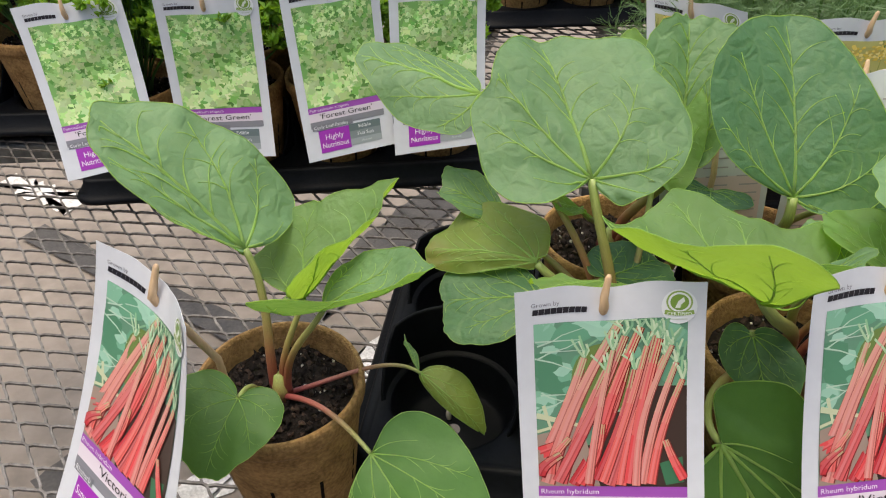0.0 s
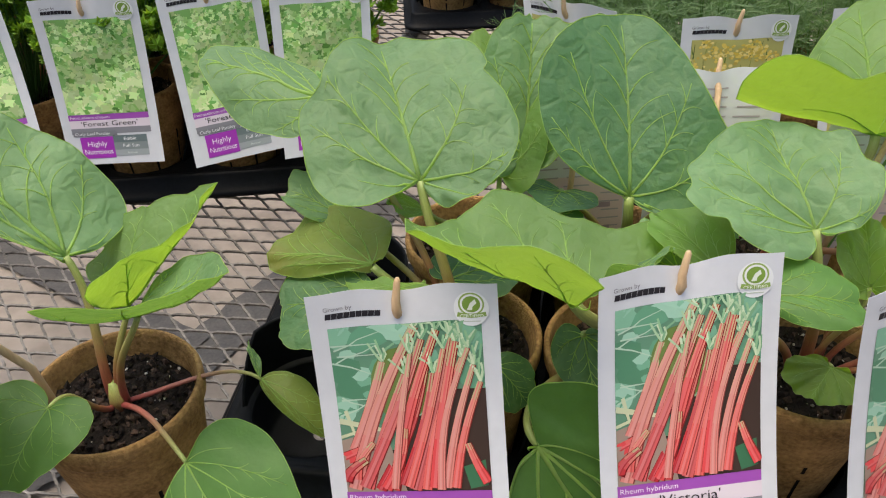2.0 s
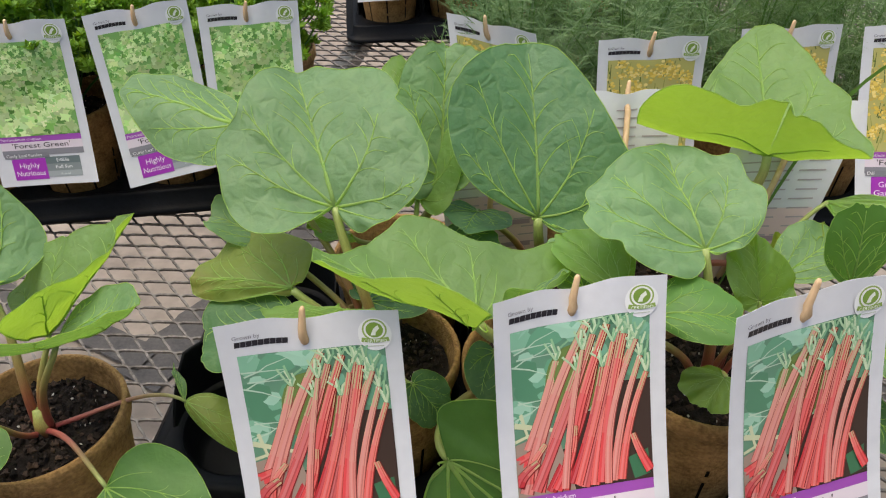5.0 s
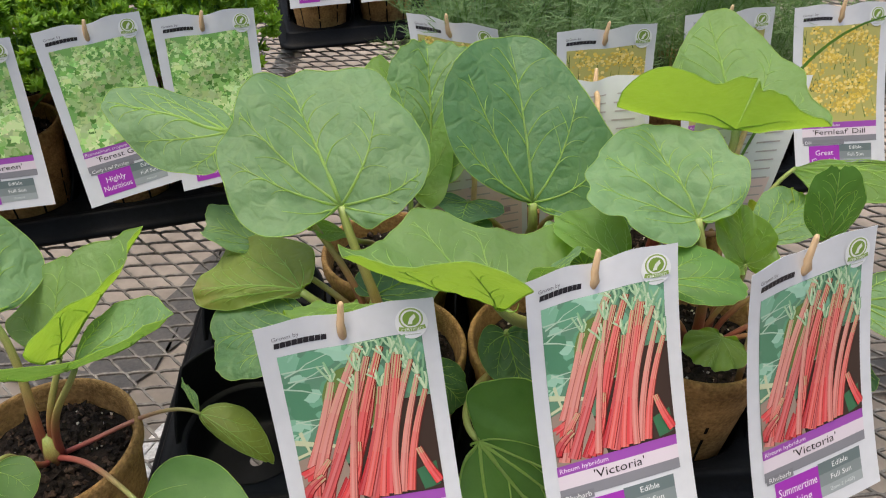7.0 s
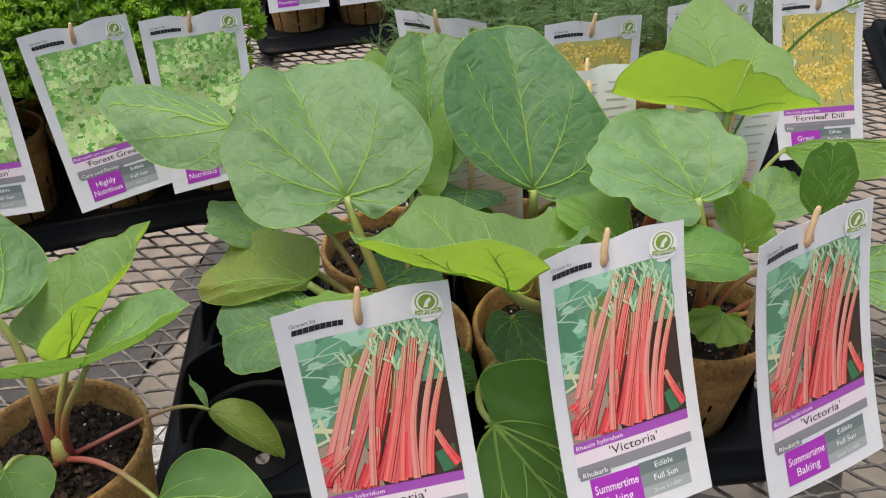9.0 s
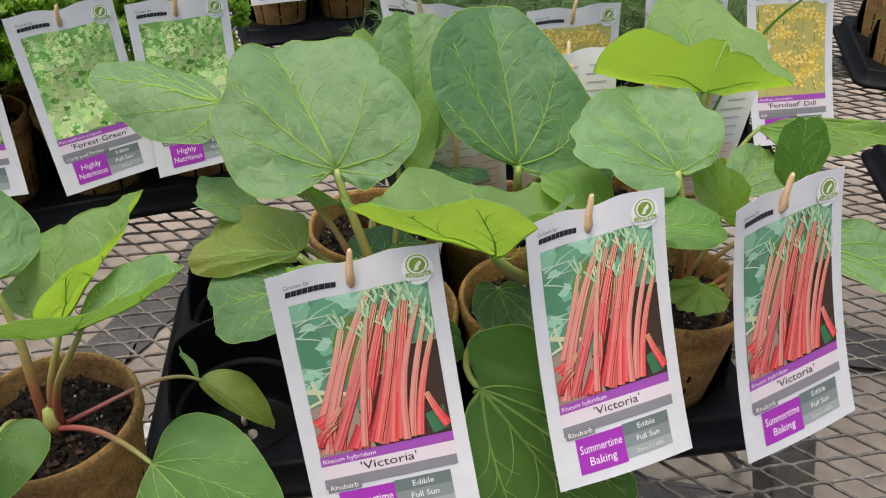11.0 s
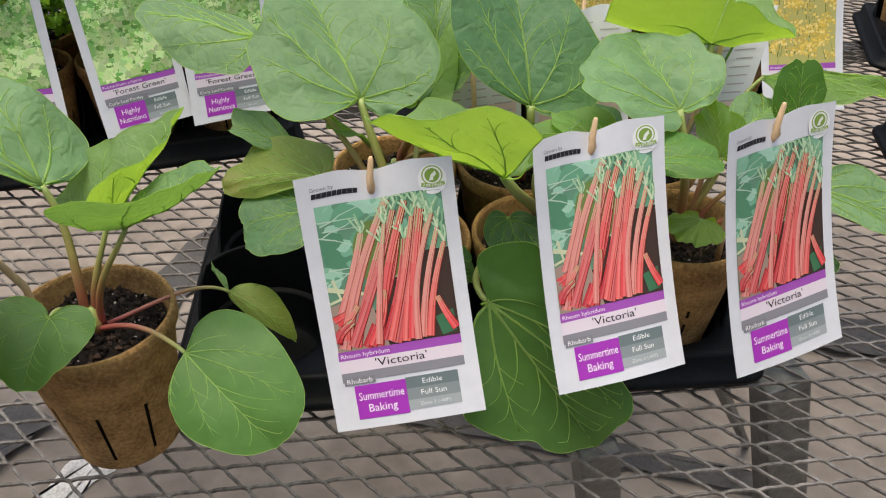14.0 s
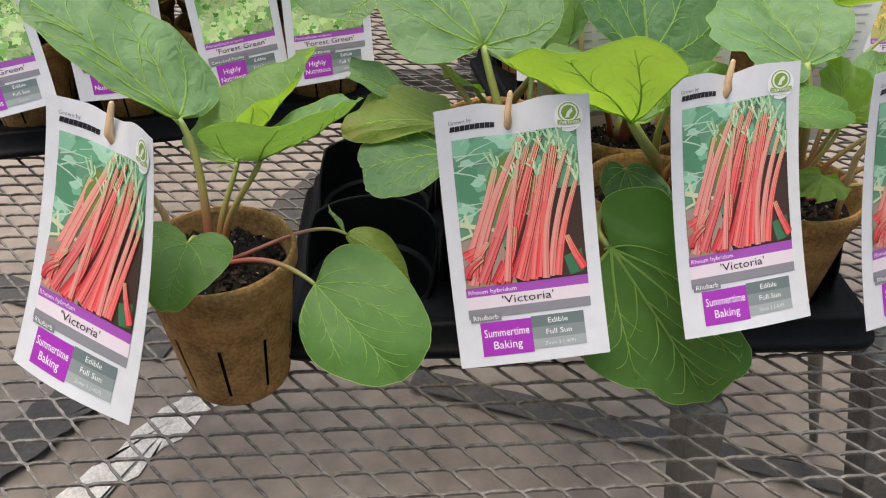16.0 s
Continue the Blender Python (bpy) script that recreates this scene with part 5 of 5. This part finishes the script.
plant_tag("rhubarb", ((0.285, 0.600, 0.262), (0.190, 0.592, 0.262), (0.205, 0.560, 0.110), (0.292, 0.568, 0.112)), (0.235, 0.560, 0.118), BK, back=True)
plant_tag("rhubarb", ((0.398, 0.600, 0.262), (0.302, 0.598, 0.262), (0.302, 0.568, 0.110), (0.395, 0.570, 0.112)), (0.345, 0.560, 0.118), BK, back=True)
plant_tag("rhubarb", ((0.540, 0.575, 0.262), (0.440, 0.575, 0.258), (0.400, 0.530, 0.112), (0.490, 0.535, 0.105)), (0.430, 0.530, 0.118), BK, back=True)


# ---- herbs behind ----
def parsley_plant(place, seed, label):
    plant = thing("potted_parsley", place, label, "potted plant", "parsley plants in fibre pots")
    pot_mesh(plant, seed)
    rng = random.Random(seed)
    st, fo = Soup(), Soup()
    for k in range(46):
        a, r = rng.uniform(0, 6.283), rng.uniform(0.2, 1.0)
        out = 0.075 * r
        top = Vector((out * math.cos(a), out * math.sin(a), 0.13 + rng.uniform(0.05, 0.15) * (1.15 - 0.5 * r)))
        line = bezier((0.02 * r * math.cos(a), 0.02 * r * math.sin(a), 0.108), (0.02 * math.cos(a), 0.02 * math.sin(a), 0.15), top - Vector((0, 0, 0.02)), top, 6)
        st.tube(line, [0.0013] * 7, 5)
        for c in range(5):
            cpos = top + Vector((rng.uniform(-0.02, 0.02), rng.uniform(-0.02, 0.02), rng.uniform(-0.014, 0.012)))
            for q in range(5):
                e = Euler((rng.uniform(-0.9, 0.9), rng.uniform(-0.9, 0.9), rng.uniform(0, 6.283))).to_matrix()
                n, R = 10, rng.uniform(0.007, 0.012)
                pts = [cpos]
                for i in range(n):
                    t = -1.9 + 3.8 * i / (n - 1)
                    rr = R * (1.0 if i % 2 else 0.62)
                    pts.append(cpos + e @ Vector((rr * math.cos(t), rr * math.sin(t), 0.004 * (1 if i % 2 else -1) * rng.uniform(0.3, 1))))
                fo.add(pts, [(0, i, i + 1) for i in range(1, n)])
    st.make("stem_tuft", [M_GRASS], plant)
    fo.make("foliage", [M_PARSLEY], plant, "bright green curly parsley foliage", smooth=False)
    return plant


def dill_plant(place, seed, label):
    plant = thing("potted_dill", place, label, "potted plant", "dill plants in fibre pots")
    pot_mesh(plant, seed)
    rng = random.Random(seed)
    st, fo = Soup(), Soup()
    for k in range(34):
        a, r = rng.uniform(0, 6.283), rng.uniform(0.1, 1.0)
        top = Vector((0.10 * r * math.cos(a), 0.10 * r * math.sin(a), 0.13 + rng.uniform(0.06, 0.20) * (1.1 - 0.4 * r)))
        line = bezier((0.02 * r * math.cos(a), 0.02 * r * math.sin(a), 0.108), (0.02 * math.cos(a), 0.02 * math.sin(a), 0.17), top - Vector((0.01 * math.cos(a), 0.01 * math.sin(a), 0.02)), top, 10)
        st.tube(line, [0.0012 - 0.0007 * i / 10 for i in range(11)], 5)
        for i in range(3, 11):
            for b in range(5):
                d0 = Vector((rng.uniform(-1, 1), rng.uniform(-1, 1), rng.uniform(-0.3, 0.9))).normalized()
                ln = rng.uniform(0.018, 0.038)
                for h in range(7):
                    q = line[i] + d0 * ln * (0.25 + 0.75 * h / 7)
                    d = (d0 + Vector((rng.uniform(-1, 1), rng.uniform(-1, 1), rng.uniform(-0.6, 1))) * 0.9).normalized()
                    sd = d.orthogonal().normalized() * 0.00042
                    e = q + d * rng.uniform(0.007, 0.014)
                    fo.add([q - sd, q + sd, e], [(0, 1, 2)])
                sd = d0.orthogonal().normalized() * 0.0004
                fo.add([line[i] - sd, line[i] + sd, line[i] + d0 * ln + sd * 0.4, line[i] + d0 * ln - sd * 0.4], [(0, 1, 2, 3)])
    st.make("stem_tuft", [M_GRASS], plant)
    fo.make("foliage", [M_DILL], plant, "feathery grey-green dill foliage", smooth=False)
    return plant


PT, PT_TURN = (-0.417, 0.782), 6.2
build_tray("plant_tray", PT, PT_TURN, 4, 2, "black plastic carry tray full of parsley pots", group="plant trays", deck=0.04)
first = parsley_plant((*cell(PT, PT_TURN, 0, 0), 0.004), 51, "curly parsley in a brown fibre pot in the tray")
for i in range(4):
    for j in range(2):
        if (i, j) != (0, 0):
            copy_thing(first, pose(*cell(PT, PT_TURN, i, j), 0.004, 0, 0, 77 * i + 131 * j))
PA = "white card tag picturing green parsley, on a wooden stake"
for i, cs in enumerate((((-0.426, 0.787, 0.249), (-0.316, 0.802, 0.257), (-0.291, 0.744, 0.096), (-0.387, 0.715, 0.085)),
                        ((-0.276, 0.784, 0.262), (-0.175, 0.804, 0.259), (-0.170, 0.754, 0.094), (-0.270, 0.747, 0.094)),
                        ((-0.149, 0.784, 0.268), (-0.053, 0.816, 0.272), (-0.039, 0.765, 0.103), (-0.129, 0.732, 0.098)),
                        ((-0.041, 0.805, 0.267), (0.058, 0.825, 0.265), (0.059, 0.773, 0.099), (-0.039, 0.753, 0.095)))):
    fx, fy = cell(PT, PT_TURN, i, 0)
    plant_tag("parsley", cs, (fx, fy - 0.02, 0.118), PA, bow=0.003, rise=0.01)

DT, DT_TURN = (0.235, 0.735), 2.0
build_tray("plant_tray", DT, DT_TURN, 4, 2, "black plastic carry tray full of dill pots", group="plant trays", deck=0.04)
first = dill_plant((*cell(DT, DT_TURN, 0, 0), 0.004), 61, "feathery dill in a brown fibre pot in the tray")
for i in range(4):
    for j in range(2):
        if (i, j) != (0, 0):
            copy_thing(first, pose(*cell(DT, DT_TURN, i, j), 0.004, 0, 0, 97 * i + 141 * j))
DL = "white card tag picturing yellow dill flowers, on a wooden stake"
for i, cs in enumerate((((0.212, 0.776, 0.267), (0.293, 0.721, 0.265), (0.318, 0.700, 0.096), (0.220, 0.718, 0.105)),
                        ((0.351, 0.718, 0.259), (0.453, 0.715, 0.262), (0.456, 0.681, 0.093), (0.356, 0.672, 0.093)),
                        ((0.497, 0.745, 0.256), (0.588, 0.732, 0.264), (0.596, 0.690, 0.092), (0.505, 0.700, 0.088)),
                        ((0.606, 0.726, 0.263), (0.706, 0.715, 0.267), (0.716, 0.648, 0.101), (0.616, 0.657, 0.101)))):
    fx, fy = cell(DT, DT_TURN, i, 0)
    plant_tag("dill", cs, (fx, fy - 0.02, 0.118), DL, bow=0.004, rise=0.014)


def blade_plant(place, seed, label):
    plant = thing("potted_chives", place, label, "potted plant", "grassy herbs in fibre pots")
    pot_mesh(plant, seed)
    rng = random.Random(seed)
    fo = Soup()
    for k in range(26):
        a, r = rng.uniform(0, 6.283), rng.uniform(0.3, 1)
        d = Vector((math.cos(a), math.sin(a), 0))
        side = Vector((-d.y, d.x, 0))
        line = bezier(d * 0.01 + Vector((0, 0, 0.108)), d * 0.02 + Vector((0, 0, 0.2)), d * 0.09 * r + Vector((0, 0, 0.24)), d * 0.16 * r + Vector((0, 0, 0.15 + 0.06 * rng.random())), 10)
        w = [0.0035 * math.sin(math.pi * min(1, 0.25 + 0.72 * i / 10)) for i in range(11)]
        pts = []
        for q, ww in zip(line, w):
            pts += [q - side * ww, q - Vector((0, 0, 0.0012)), q + side * ww]
        fo.add(pts, [(i * 3 + e, i * 3 + e + 1, i * 3 + e + 4, i * 3 + e + 3) for i in range(10) for e in (0, 1)])
    fo.make("foliage", [M_GRASS], plant, "long arching green blades")
    return plant


# trays further off
RT, RT_TURN = (0.762, 0.500), -23.7
build_tray("plant_tray", RT, RT_TURN, 2, 2, "black plastic carry tray with a grassy herb", group="plant trays", deck=0.04)
blade_plant((*cell(RT, RT_TURN, 0, 1), 0.004), 71, "grassy herb with arching blades in a fibre pot in the tray")
blade_plant((*cell(RT, RT_TURN, 0, 0), 0.004), 72, "grassy herb with arching blades in a fibre pot in the tray")
FT, FT_TURN = (1.009, 0.932), -29.0
build_tray("plant_tray", FT, FT_TURN, 3, 2, "black plastic carry tray with brown pots", group="plant trays", deck=0.04)
for i, j in ((0, 0), (1, 0), (0, 1), (1, 1)):
    blade_plant((*cell(FT, FT_TURN, i, j), 0.004), 73 + i + 2 * j, "small herb in a brown fibre pot in the tray")
BT, BT_TURN = (0.07, 1.32), 4.0
build_tray("plant_tray", BT, BT_TURN, 4, 2, "black plastic carry tray full of herb pots", group="plant trays", deck=0.04)
for i in range(4):
    fx, fy = cell(BT, BT_TURN, i, 0)
    copy_thing(scene.objects["potted_parsley"], pose(fx, fy, 0.004, 0, 0, 40 + 80 * i))
    plant_tag("parsley", ((fx - 0.05, fy - 0.05, 0.265), (fx + 0.05, fy - 0.045, 0.268), (fx + 0.05, fy - 0.085, 0.092), (fx - 0.05, fy - 0.09, 0.09)), (fx, fy - 0.02, 0.118), PA, rise=0.01)
LT, LT_TURN = (-0.97, 0.93), 3.0
build_tray("plant_tray", LT, LT_TURN, 4, 2, "black plastic carry tray with leafy herbs", group="plant trays", deck=0.04)
for i in range(4):
    for j in range(2):
        copy_thing(scene.objects["potted_parsley"], pose(*cell(LT, LT_TURN, i, j), 0.004, 0, 0, 60 + 80 * i + 33 * j))
